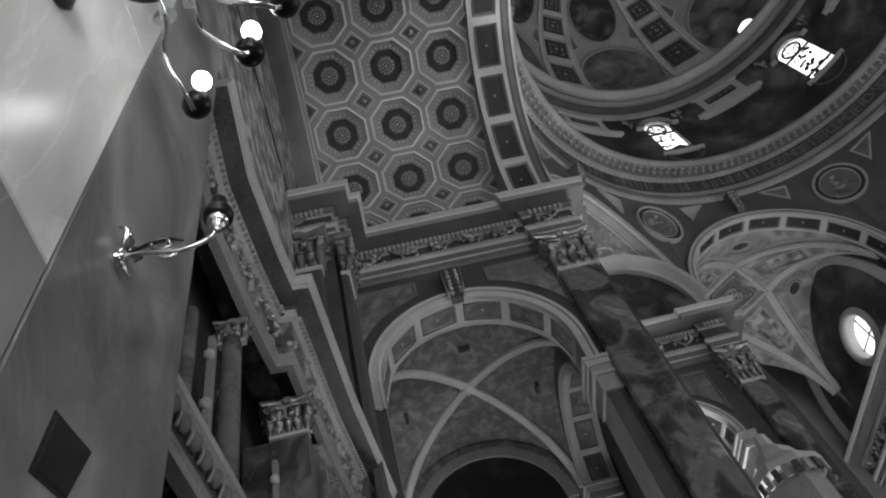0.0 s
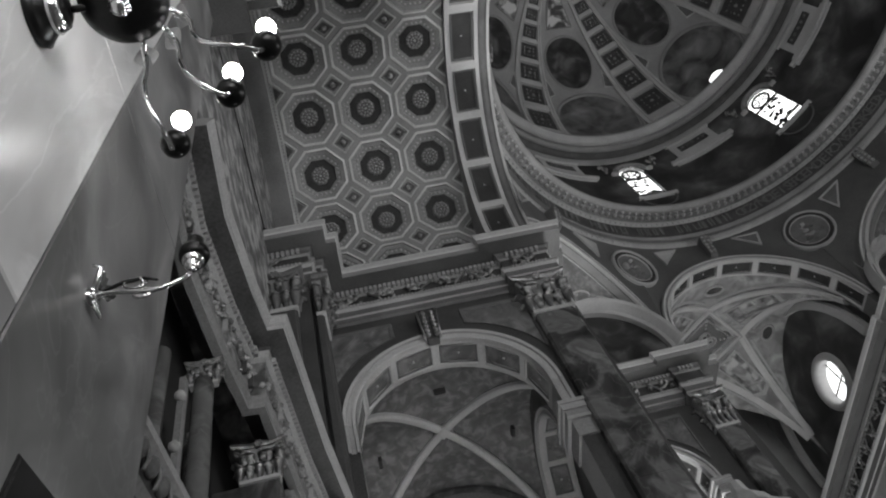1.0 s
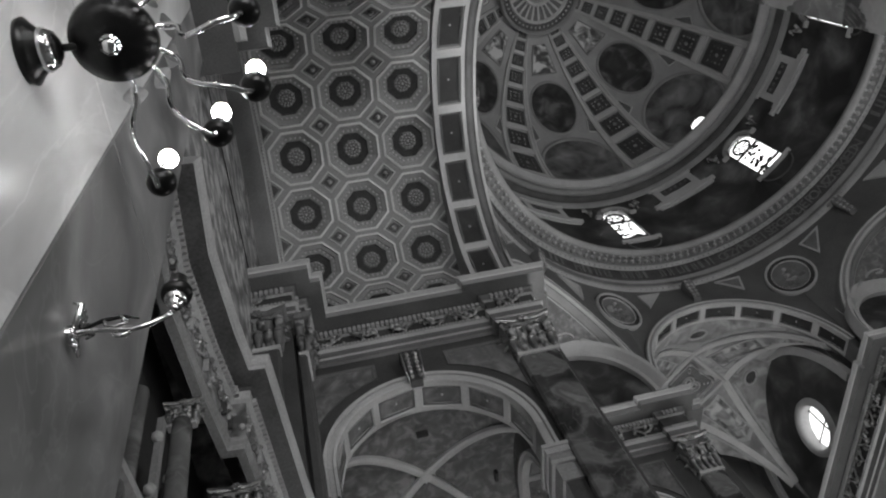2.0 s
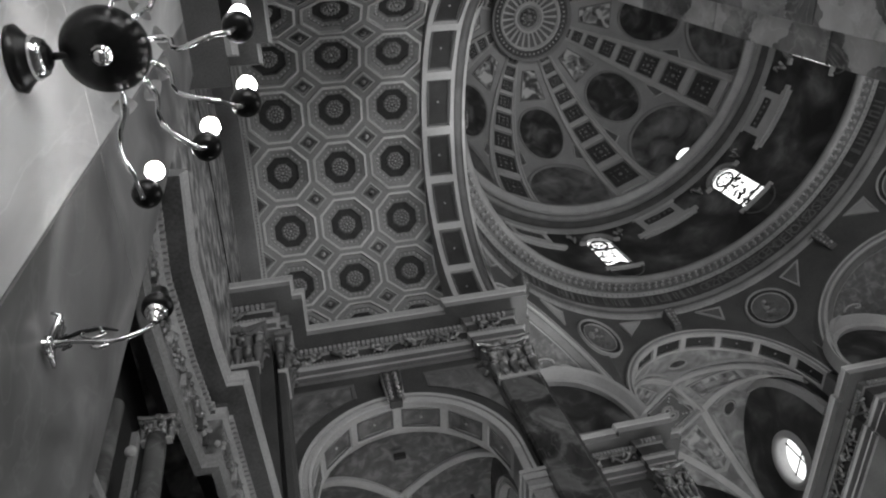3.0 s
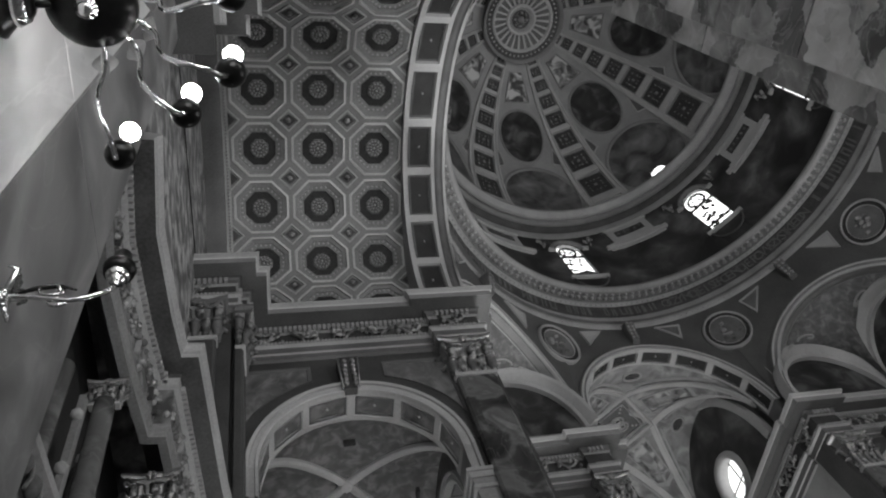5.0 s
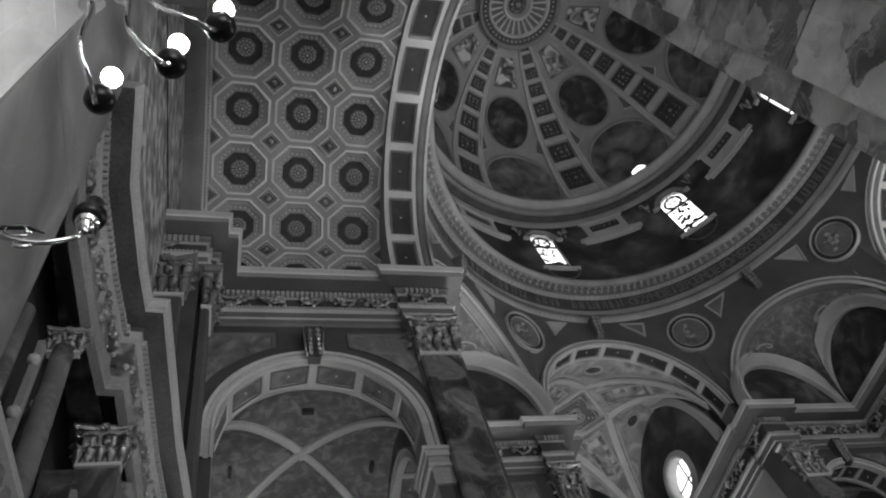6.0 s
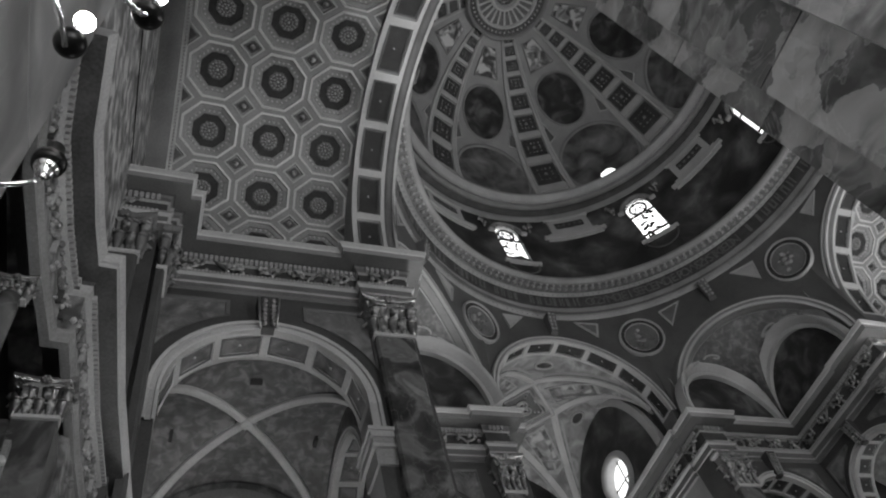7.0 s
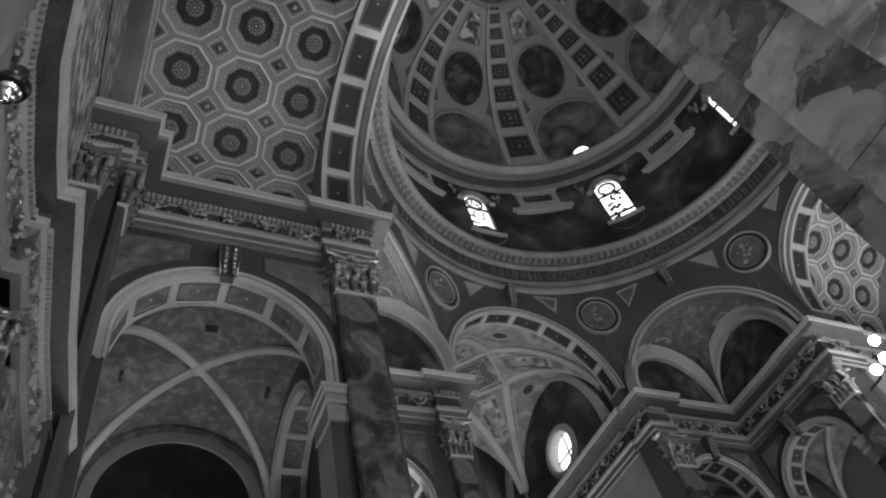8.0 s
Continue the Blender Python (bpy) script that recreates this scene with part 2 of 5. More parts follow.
# ---- coffered barrel vault ----
def coffer(b, fn, u0, a0, pitch, da, fine=True):
    """One octagonal coffer with bead row, dark ground and rosette, and the surface round it; fn(u, angle, depth)."""
    def at(x, y, d):
        return fn(u0 + x * pitch, a0 + y * da, d)
    def octo(r, d, n=8):
        return [at(r * COS(PI / 8 + 2 * PI * k / n) / COS(PI / 8), r * SIN(PI / 8 + 2 * PI * k / n) / COS(PI / 8), d) for k in range(n)]
    def band(r0, d0, r1, d1, mat):
        b.loft([octo(r0, d0), octo(r1, d1)], mat, True, False)
    T = 0.4142
    sq = [(0.5, -0.5 * T), (0.5, 0.5 * T), (0.5 * T, 0.5), (-0.5 * T, 0.5), (-0.5, 0.5 * T), (-0.5, -0.5 * T), (-0.5 * T, -0.5), (0.5 * T, -0.5)]
    outer = [at(x, y, 0) for x, y in sq]
    # ground between the frames, with its four corner fields
    rim = [at(0.465 * x / 0.5, 0.465 * y / 0.5, 0) for x, y in sq]
    b.loft([outer, rim], MID, True, False)
    for (x, y), k in (((0.5, 0.5), 1), ((-0.5, 0.5), 3), ((-0.5, -0.5), 5), ((0.5, -0.5), 7)):
        b.add([at(x, y, 0), outer[k], outer[(k + 1) % 8]], [(0, 1, 2)], MID)
    band(0.465, 0, 0.465, -0.02, LIGHT)
    band(0.465, -0.02, 0.428, -0.03, RIM)
    band(0.428, -0.03, 0.422, 0.02, LIGHT)
    band(0.422, 0.02, 0.36, 0.035, MID)
    band(0.36, 0.035, 0.355, 0.06, MID)
    band(0.355, 0.06, 0.275, 0.075, MID)
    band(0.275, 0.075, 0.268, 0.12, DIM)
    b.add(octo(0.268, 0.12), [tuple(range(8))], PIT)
    b.loft([octo(0.15, 0.118, 8), octo(0.14, 0.1, 8)], MID, True, False)
    b.add(octo(0.14, 0.1), [tuple(range(8))], CORO)
    # egg-like beads round the sloping band
    n = 26
    for k in range(n):
        a = 2 * PI * k / n
        r = 0.325 / max(COS((a + PI / 8) % (PI / 4) - PI / 8), 0.9)
        b.ball(at(r * COS(a), r * SIN(a), 0.06), 0.024, LIGHT, 5, 3)
    # rosette: rings of petals and a boss
    for ring, (r, cnt, sz) in enumerate(((0.118, 13, 0.029), (0.066, 8, 0.025))):
        for k in range(cnt):
            a = 2 * PI * (k + 0.5 * ring) / cnt
            b.ball(at(r * COS(a), r * SIN(a), 0.085 - 0.02 * ring), sz, SOFT, 6, 4)
    b.ball(at(0, 0, 0.08), 0.03, LIGHT, 8, 4)


def diamond(b, fn, u0, a0, pitch, da, clip=None):
    def sq(r, d):
        pts = [(r, 0), (0, r), (-r, 0), (0, -r)]
        return [fn(u0 + min(max(x, clip[0]), clip[1]) * pitch if clip else u0 + x * pitch, a0 + y * da, d) for x, y in pts]
    for r0, d0, r1, d1, mat in ((0.2, -0.004, 0.2, -0.02, LIGHT), (0.2, -0.02, 0.165, -0.024, LIGHT), (0.165, -0.024, 0.155, 0.0, DIM), (0.155, 0.0, 0.11, -0.004, DIM)):
        b.loft([sq(r0, d0), sq(r1, d1)], mat, True, False)
    b.add(sq(0.11, -0.004), [(0, 1, 2, 3)], DARK)
    if clip is None:
        b.ball(fn(u0, a0, -0.01), 0.06, ORN, 8, 4)


def coffered(name, fn, x0, cols, pitch, rows, da, label):
    b = Build()
    half = (rows - 1) / 2
    for i in range(cols):
        for j in range(rows):
            coffer(b, fn, x0 + i * pitch, (j - half) * da, pitch, da)
    for i in range(cols + 1):
        for j in range(rows + 1):
            clip = (0, 9) if i == 0 else (-9, 0) if i == cols else None
            diamond(b, fn, x0 + (i - 0.5) * pitch, (j - 0.5 - half) * da, pitch, da, clip)
    return b


PITCH, DA = 1.21, radians(20.4)
b = coffered("barrel_vault", nave, 0.1, 3, PITCH, 8, DA, "")
# beaded border and plain band towards the end wall
b.grid(lambda u, v: nave(-0.505 - 0.12 * u, PI * (v - 0.5)), 1, 40, LIGHT)
for k in range(150):
    b.ball(nave(-0.56, PI * (k / 150 - 0.5), -0.01), 0.028, MID, 5, 3)
b.grid(lambda u, v: nave(-0.625 - 0.45 * u, PI * (v - 0.5), -0.06 if u > 0 else 0), 4, 40, DIM)
structure(b, "ceiling", "coffered barrel vault of octagonal stucco coffers with rosettes", "vaulted ceiling")


# ---- arches round the crossing ----
def arch_band(b, fn, w, r0, n=8, span=PI, deep=0.05, fill=None):
    """Soffit of an arch, w wide, with n sunk dark panels; fn(s across 0..w, angle, depth)."""
    da = span / n
    m = 0.13 * w
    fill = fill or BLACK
    b.grid(lambda u, v: fn(m * u, span * (v - 0.5), 0), 1, 48, LIGHT)
    b.grid(lambda u, v: fn(w - m + m * u, span * (v - 0.5), 0), 1, 48, LIGHT)
    for k in range(n):
        a0, a1 = -span / 2 + k * da, -span / 2 + (k + 1) * da
        g = da * 0.075
        b.grid(lambda u, v: fn(m + (w - 2 * m) * u, a0 + g * v, 0), 1, 1, LIGHT)
        b.grid(lambda u, v: fn(m + (w - 2 * m) * u, a1 - g * v, 0), 1, 1, LIGHT)
        lo, hi = a0 + g, a1 - g
        q = lambda i, d: [fn(m + i, lo + i / r0, d), fn(w - m - i, lo + i / r0, d), fn(w - m - i, hi - i / r0, d), fn(m + i, hi - i / r0, d)]
        b.loft([q(0, 0), q(0.012, deep)], LIGHT, True, False)
        b.loft([q(0.012, deep), q(0.035, deep * 0.8), q(0.05, deep)], DIM, True, False)
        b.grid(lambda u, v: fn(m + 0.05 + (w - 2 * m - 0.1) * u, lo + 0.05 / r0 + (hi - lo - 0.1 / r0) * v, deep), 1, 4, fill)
        b.ball(fn(w / 2, (lo + hi) / 2, deep), 0.025, LIGHT, 6, 3)


def side_frame(k):
    """Frame of side k of the octagon: middle of the side, its outward way and its way along."""
    a = PI - k * PI / 4
    out = Vector((COS(a), SIN(a), 0))
    return C + out * side_size(k)[0], out, Vector((-out.y, out.x, 0))


def side_size(k):
    """Distance from the dome axis, radius of the arch and height of its springing for side k."""
    if k == 0:
        return 6.15, 2.66, 13.55
    if k == 4:
        return 6.45, 2.7, 13.75
    return (6.45, 2.48, 13.62) if k % 2 == 0 else (6.45, 2.22, 13.44)


def crossing_side(k):
    apo, R_IN, SPRING = side_size(k)
    mid, out, along = side_frame(k)
    b = Build()
    def wall(s, z, o=0.0):
        # the western arch is wider towards the south, like the vault behind it
        return mid + along * (s * 1.22 if k == 0 and s > 0 else s) + out * o + Vector((0, 0, z))
    half = apo * math.tan(PI / 8)
    def fn(s, a, d=0.0):
        return wall((R_IN + d) * SIN(a), SPRING + (R_IN + d) * COS(a), s)
    depth = 0.9 if k % 4 == 0 else 0.5 if k % 2 == 0 else 0.3
    # moulded archivolt facing the crossing
    prof = [(R_IN, 0.02), (R_IN, -0.04), (R_IN + 0.05, -0.05), (R_IN + 0.06, -0.02), (R_IN + 0.1, -0.02), (R_IN + 0.11, -0.07), (R_IN + 0.15, -0.08), (R_IN + 0.16, -0.05), (R_IN + 0.19, -0.05), (R_IN + 0.2, 0.0)]
    prof = [(R_IN + (r - R_IN) * (1.3 if k % 2 else 1.0), o) for r, o in prof]
    pm = [LIGHT, LIGHT, MID, MID, MID, LIGHT, MID, DIM, DIM]
    for j, mat in enumerate(pm):
        (ra, oa), (rb, ob_) = prof[j], prof[j + 1]
        b.grid(lambda u, v: wall((ra + (rb - ra) * u) * SIN(PI * (v - 0.5)), SPRING + (ra + (rb - ra) * u) * COS(PI * (v - 0.5)), oa + (ob_ - oa) * u), 1, 48, mat)
    # pendentive field from the arch up to the ring
    R = R_IN + (0.26 if k % 2 else 0.2)
    def rim_height(s):
        """Lower edge of the pendentive: it leaves the corner of the octagon and just clears the arch."""
        return SPRING + R * math.sqrt(max(1 - (s / half) ** 2, 0.0))
    if half > R:
        for sg in (-1, 1):
            b.grid(lambda u, v: wall(sg * half * SIN(PI / 2 * u), SPRING + R * COS(PI / 2 * u)).lerp(wall(sg * R * SIN(PI / 2 * u), SPRING + R * COS(PI / 2 * u)), v), 30, 1, PEND)
    def field(u, v):
        s = half * (2 * u - 1)
        low = wall(s, rim_height(s))
        th = math.atan2(s, apo)
        top = C + (out * COS(th) + along * SIN(th)) * 6.42 + Vector((0, 0, RING))
        p = low.lerp(top, v)
        return p
    b.grid(field, 40, 8, PEND)
    # triangular sunk panels between medallion and bracket
    tris = []
    for sg in (-1, 1):
        tri = [(sg * 0.85, 0.88), (sg * 1.62, 0.84), (sg * 1.45, 0.42)]
        gx, gv = sum(p[0] for p in tri) / 3, sum(p[1] for p in tri) / 3
        def put(f, d):
            return [field(((gx + (x - gx) * f) / half + 1) / 2, gv + (v - gv) * f) - out * d for x, v in tri]
        t = Build()
        t.loft([put(1.0, 0.0), put(0.97, 0.05), put(0.8, 0.05), put(0.74, 0.02)], SOFT, True, False)
        t.add(put(0.74, 0.025), [(0, 1, 2)], SOFT if (k + (sg > 0)) % 2 else CORO)
        tris.append(t)
    # jamb strip below the springing, down to the cornice
    for s in (-1, 1):
        b.grid(lambda u, v: wall(s * (R_IN + (half - R_IN) * u), ZC - 0.1 + (SPRING - ZC + 0.1) * v), 1, 1, PEND)
    if k % 2 == 0:
        if k % 4 == 0:
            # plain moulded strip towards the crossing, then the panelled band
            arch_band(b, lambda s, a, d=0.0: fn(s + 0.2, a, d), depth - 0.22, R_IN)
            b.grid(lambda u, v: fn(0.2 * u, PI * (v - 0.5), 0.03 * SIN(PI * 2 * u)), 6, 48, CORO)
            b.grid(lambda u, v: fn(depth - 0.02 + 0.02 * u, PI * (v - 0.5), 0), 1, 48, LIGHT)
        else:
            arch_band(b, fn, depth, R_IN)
        if k % 4 == 0:
            xb = (mid + out * depth).x
            b.grid(lambda u, v: wall(R_IN * SIN(PI * (v - 0.5)), SPRING + R_IN * COS(PI * (v - 0.5)), depth).lerp(nave(xb, (1 if along.y > 0 else -1) * PI * (v - 0.5), 0.02), u), 1, 48, MID)
        else:
            b.grid(lambda u, v: wall((R_IN + 0.4 * u) * SIN(PI * (v - 0.5)), SPRING + (R_IN + 0.4 * u) * COS(PI * (v - 0.5)), depth), 1, 48, LIGHT)
        for s in (-1, 1):
            b.grid(lambda u, v: wall(s * R_IN, ZC - 0.15 + (SPRING - ZC + 0.15) * u, depth * v), 1, 1, CORO)
    else:
        for u0, u1, mat in ((0.0, 0.12, SOFT), (0.12, 0.2, DIM), (0.2, 0.8, MID), (0.8, 0.88, DIM), (0.88, 1.0, SOFT)):
            b.grid(lambda u, v: fn(depth * (u0 + (u1 - u0) * u), PI * (v - 0.5), 0.0 if mat != DIM else 0.015), 1, 48, mat)
    base = structure(b, "wall_crossing", "moulded stucco arch and pendentive field under the dome", "arch")
    b = Build()
    for j in range(90):
        a = PI * ((j + 0.5) / 90 - 0.5)
        b.ball(wall((R_IN + 0.175) * SIN(a), SPRING + (R_IN + 0.175) * COS(a), -0.055), 0.024, MID, 5, 3)
    tagged(b.ob("bead_row", base), kind="stuff")
    for t in tris:
        tagged(t.ob("triangular_panel"), "small moulded triangular stucco panel on a pendentive", "wall panel", "pendentive panels")
    # bracket keystone
    b = Build()
    br = [(-0.10, RING - 0.02), (-0.30, RING - 0.04), (-0.33, RING - 0.14), (-0.24, RING - 0.3), (-0.2, RING - 0.5), (-0.12, RING - 0.68), (0.05, RING - 0.72), (0.05, RING - 0.02)]
    b.loft([[wall(s * 0.13 * (1 if z > RING - 0.4 else 0.8), z, o) for o, z in br] for s in (-1, 1)], DIM)
    for j in range(5):
        o, z = -0.3 + 0.035 * j, RING - 0.1 - 0.12 * j
        for s in (-0.06, 0.06):
            b.ball(wall(s, z, o), 0.05, GILT, 6, 4)
    tagged(b.ob("keystone_bracket"), "carved and gilded stucco bracket on an arch crown", "bracket", "brackets under the dome ring")


for k in range(7):
    crossing_side(k)


def pendentive_frame(k):
    """Place on the pendentive at corner k + 0.5, seen from below: centre, outward normal pair."""
    a = PI - (k + 0.5) * PI / 4 + radians({2: -1.1, 3: 2.0}.get(k, 0.0))
    out = Vector((COS(a), SIN(a), 0))
    along = Vector((-out.y, out.x, 0))
    up = Vector((0, 0, 1))
    return C + out * 6.6 + Vector((0, 0, 16.15)), out, along, (up - out * 0.2).normalized()


def medallion(k):
    c, out, along, up = pendentive_frame(k)
    nrm = along.cross(up).normalized()
    if nrm.dot(out) > 0:
        nrm = -nrm
    m = Matrix((along, up, nrm)).transposed().to_4x4()
    m.translation = c + nrm * 0.06
    e = thing("medallion", "round relief medallion in a moulded frame on a pendentive", "medallion", group="pendentive medallions")
    b = Build()
    m = m @ Matrix.Diagonal((1.42, 1.42, 1.2, 1))
    b.lathe([(0.47, -0.1), (0.47, 0.03), (0.45, 0.06), (0.43, 0.06), (0.42, 0.02)], SOFT, m, 36)
    b.lathe([(0.35, 0.02), (0.345, 0.04), (0.335, 0.0)], SOFT, m, 36)
    b.ob("frame", e)
    b = Build()
    b.lathe([(0.42, 0.02), (0.35, 0.005)], PIT, m, 36)
    b.lathe([(0.335, 0.0), (0.001, 0.0)], CORO, m, 36)
    random.seed(k)
    for j in range(16):
        x, y = random.gauss(0, 0.09), random.uniform(-0.24, 0.16)
        b.ball(m @ Vector((x, y, 0.0)), random.uniform(0.04, 0.1), random.choice((MID, CORO, MID)), 8, 5, 0.5)
    b.ball(m @ Vector((random.uniform(-0.05, 0.05), 0.17, 0.02)), 0.065, SOFT, 8, 5, 0.8)
    b.ob("relief", e)


for k in range(8):
    medallion(k)

# ---- ring, drum and dome ----
M = Matrix.Translation(C)
b = Build()
b.lathe([(6.55, 17.06), (6.43, 17.1), (6.39, 17.17), (6.39, 17.26)], SOFT, M, 96)
b.lathe([(6.39, 17.26), (6.35, 17.31), (6.3, 17.53)], MID, M, 96)
b.lathe([(6.3, 17.53), (6.29, 17.56), (6.2, 17.95)], DARK, M, 96)
b.lathe([(6.2, 17.95), (6.15, 17.96), (6.12, 17.99), (6.06, 17.97)], SOFT, M, 96)
b.lathe([(6.06, 17.97), (6.0, 18.0), (5.8, 18.03)], CORO, M, 96)
b.lathe([(5.8, 18.03), (5.74, 17.99), (5.66, 18.01), (5.61, 18.08), (5.61, 18.17), (6.25, 18.26)], MID, M, 96)
for j in range(230):
    a = 2 * PI * j / 230
    b.ball(C + Vector((6.13 * COS(a), 6.13 * SIN(a), 17.97)), 0.032, MID, 5, 3)
    b.ball(C + Vector((6.38 * COS(a), 6.38 * SIN(a), 17.2)), 0.04, SOFT, 5, 3)
# leaf tongues under the lip
for k in range(170):
    a = 2 * PI * k / 170
    m = Matrix.Translation(C + Vector((5.9 * COS(a), 5.9 * SIN(a), 18.0))) @ Matrix.Rotation(a, 4, "Z")
    b.ball(m @ Vector((0.03, 0, 0)), 0.075, MID, 6, 4, 0.7)
    b.ball(m @ Vector((-0.1, 0, 0.0)), 0.05, SOFT, 5, 3, 0.7)
structure(b, "ring_cornice", "moulded ring cornice with dentils and an inscribed frieze", "cornice")
# writing on the frieze: the words that can be read, and plain bars for the rest
def frieze_spot(a):
    """Frame on the sloping frieze at angle a: x along the text, y up the slope, z towards the eye."""
    out = Vector((COS(a), SIN(a), 0))
    along, up = Vector((out.y, -out.x, 0)), (Vector((0, 0, 0.39)) - out * 0.09).normalized()
    m = Matrix((along, up, along.cross(up))).transposed().to_4x4()
    m.translation = C + out * 6.275 + Vector((0, 0, 17.6))
    return m


def letter_mesh(ch):
    cu = bpy.data.curves.new("letter", "FONT")
    cu.body, cu.size, cu.align_x, cu.extrude = ch, 0.42, "CENTER", 0.012
    cu.resolution_u = 2
    ob = bpy.data.objects.new("letter", cu)
    me = bpy.data.meshes.new_from_object(ob)
    pts, faces = [tuple(v.co) for v in me.vertices], [tuple(p.vertices) for p in me.polygons]
    bpy.data.objects.remove(ob)
    bpy.data.curves.remove(cu)
    bpy.data.meshes.remove(me)
    return pts, faces


b = Build()
TEXT = "OCZY MOJE I SERCE MOJE PO WSZYSTKIE DNI"
GAP = {" ": 0.55, "I": 0.6, "J": 0.75, "M": 1.25, "W": 1.4, "O": 1.1}
total = sum(GAP.get(ch, 1.0) for ch in TEXT)
run = 0.0
shapes = {}
A0, A1 = radians(76.0), radians(29.0)
for ch in TEXT:
    w = GAP.get(ch, 1.0)
    if ch != " ":
        if ch not in shapes:
            shapes[ch] = letter_mesh(ch)
        pts, faces = shapes[ch]
        m = frieze_spot(A0 + (A1 - A0) * (run + w / 2) / total)
        b.add([m @ Vector(p) for p in pts], faces, CORO)
    run += w
tagged(b.ob("inscription"), "light Polish lettering on the dark frieze below the dome", "inscription", kind="stuff")
b = Build()
random.seed(5)
a = A0 + 0.06
while a < 2 * PI + A1 - 0.06:
    w = random.choice((0.1, 0.14, 0.18, 0.22))
    if random.random() > 0.14:
        mm = frieze_spot(a)
        b.box((-w / 2, 0.0, -0.01), (-w / 2 + 0.05, 0.29, 0.02), CORO, mm)
        b.box((w / 2 - 0.05, 0.0, -0.01), (w / 2, 0.29, 0.02), CORO, mm)
        if random.random() < 0.6:
            zb = random.choice((0.03, 0.15, 0.28))
            b.box((-w / 2, zb - 0.025, -0.01), (w / 2, zb + 0.025, 0.02), CORO, mm)
    a += (w + 0.1) / 6.2
tagged(b.ob("frieze_bars"), "illegible light lettering round the dark frieze", "inscription", kind="stuff")

# drum with eight arched windows
WSILL, WTOP, WHALF = 19.8, 21.95, 0.43


def drum_pt(a, z, r=DRUM):
    return C + Vector((r * COS(a), r * SIN(a), z))


b = Build()
hw = WHALF / DRUM
for k in range(8):
    a0 = k * PI / 4
    # wall between this window and the next
    b.grid(lambda u, v: drum_pt(a0 + hw + (PI / 4 - 2 * hw) * u, LIP + (BASE - LIP) * v), 12, 1, FRESCO)
    b.grid(lambda u, v: drum_pt(a0 - hw + 2 * hw * u, LIP + (WSILL - LIP) * v), 4, 1, FRESCO)
    zsp = WTOP - WHALF
    b.grid(lambda u, v: drum_pt(a0 - hw + 2 * hw * u, (zsp + math.sqrt(max(WHALF**2 - (WHALF * (2 * u - 1)) ** 2, 0))) * (1 - v) + BASE * v), 12, 1, FRESCO)
    # reveals
    b.grid(lambda u, v: drum_pt(a0 - hw, WSILL + (zsp - WSILL) * v, DRUM + 0.5 * u), 1, 1, MID)
    b.grid(lambda u, v: drum_pt(a0 + hw, WSILL + (zsp - WSILL) * v, DRUM + 0.5 * u), 1, 1, MID)
    b.grid(lambda u, v: drum_pt(a0 - hw + 2 * hw * u, WSILL, DRUM + 0.5 * v), 1, 1, MID)
    b.grid(lambda u, v: drum_pt(a0 - hw * COS(PI * u), zsp + WHALF * SIN(PI * u), DRUM + 0.5 * v), 12, 1, MID)
structure(b, "wall_drum", "dome drum wall with dark frescoes", "wall", True)


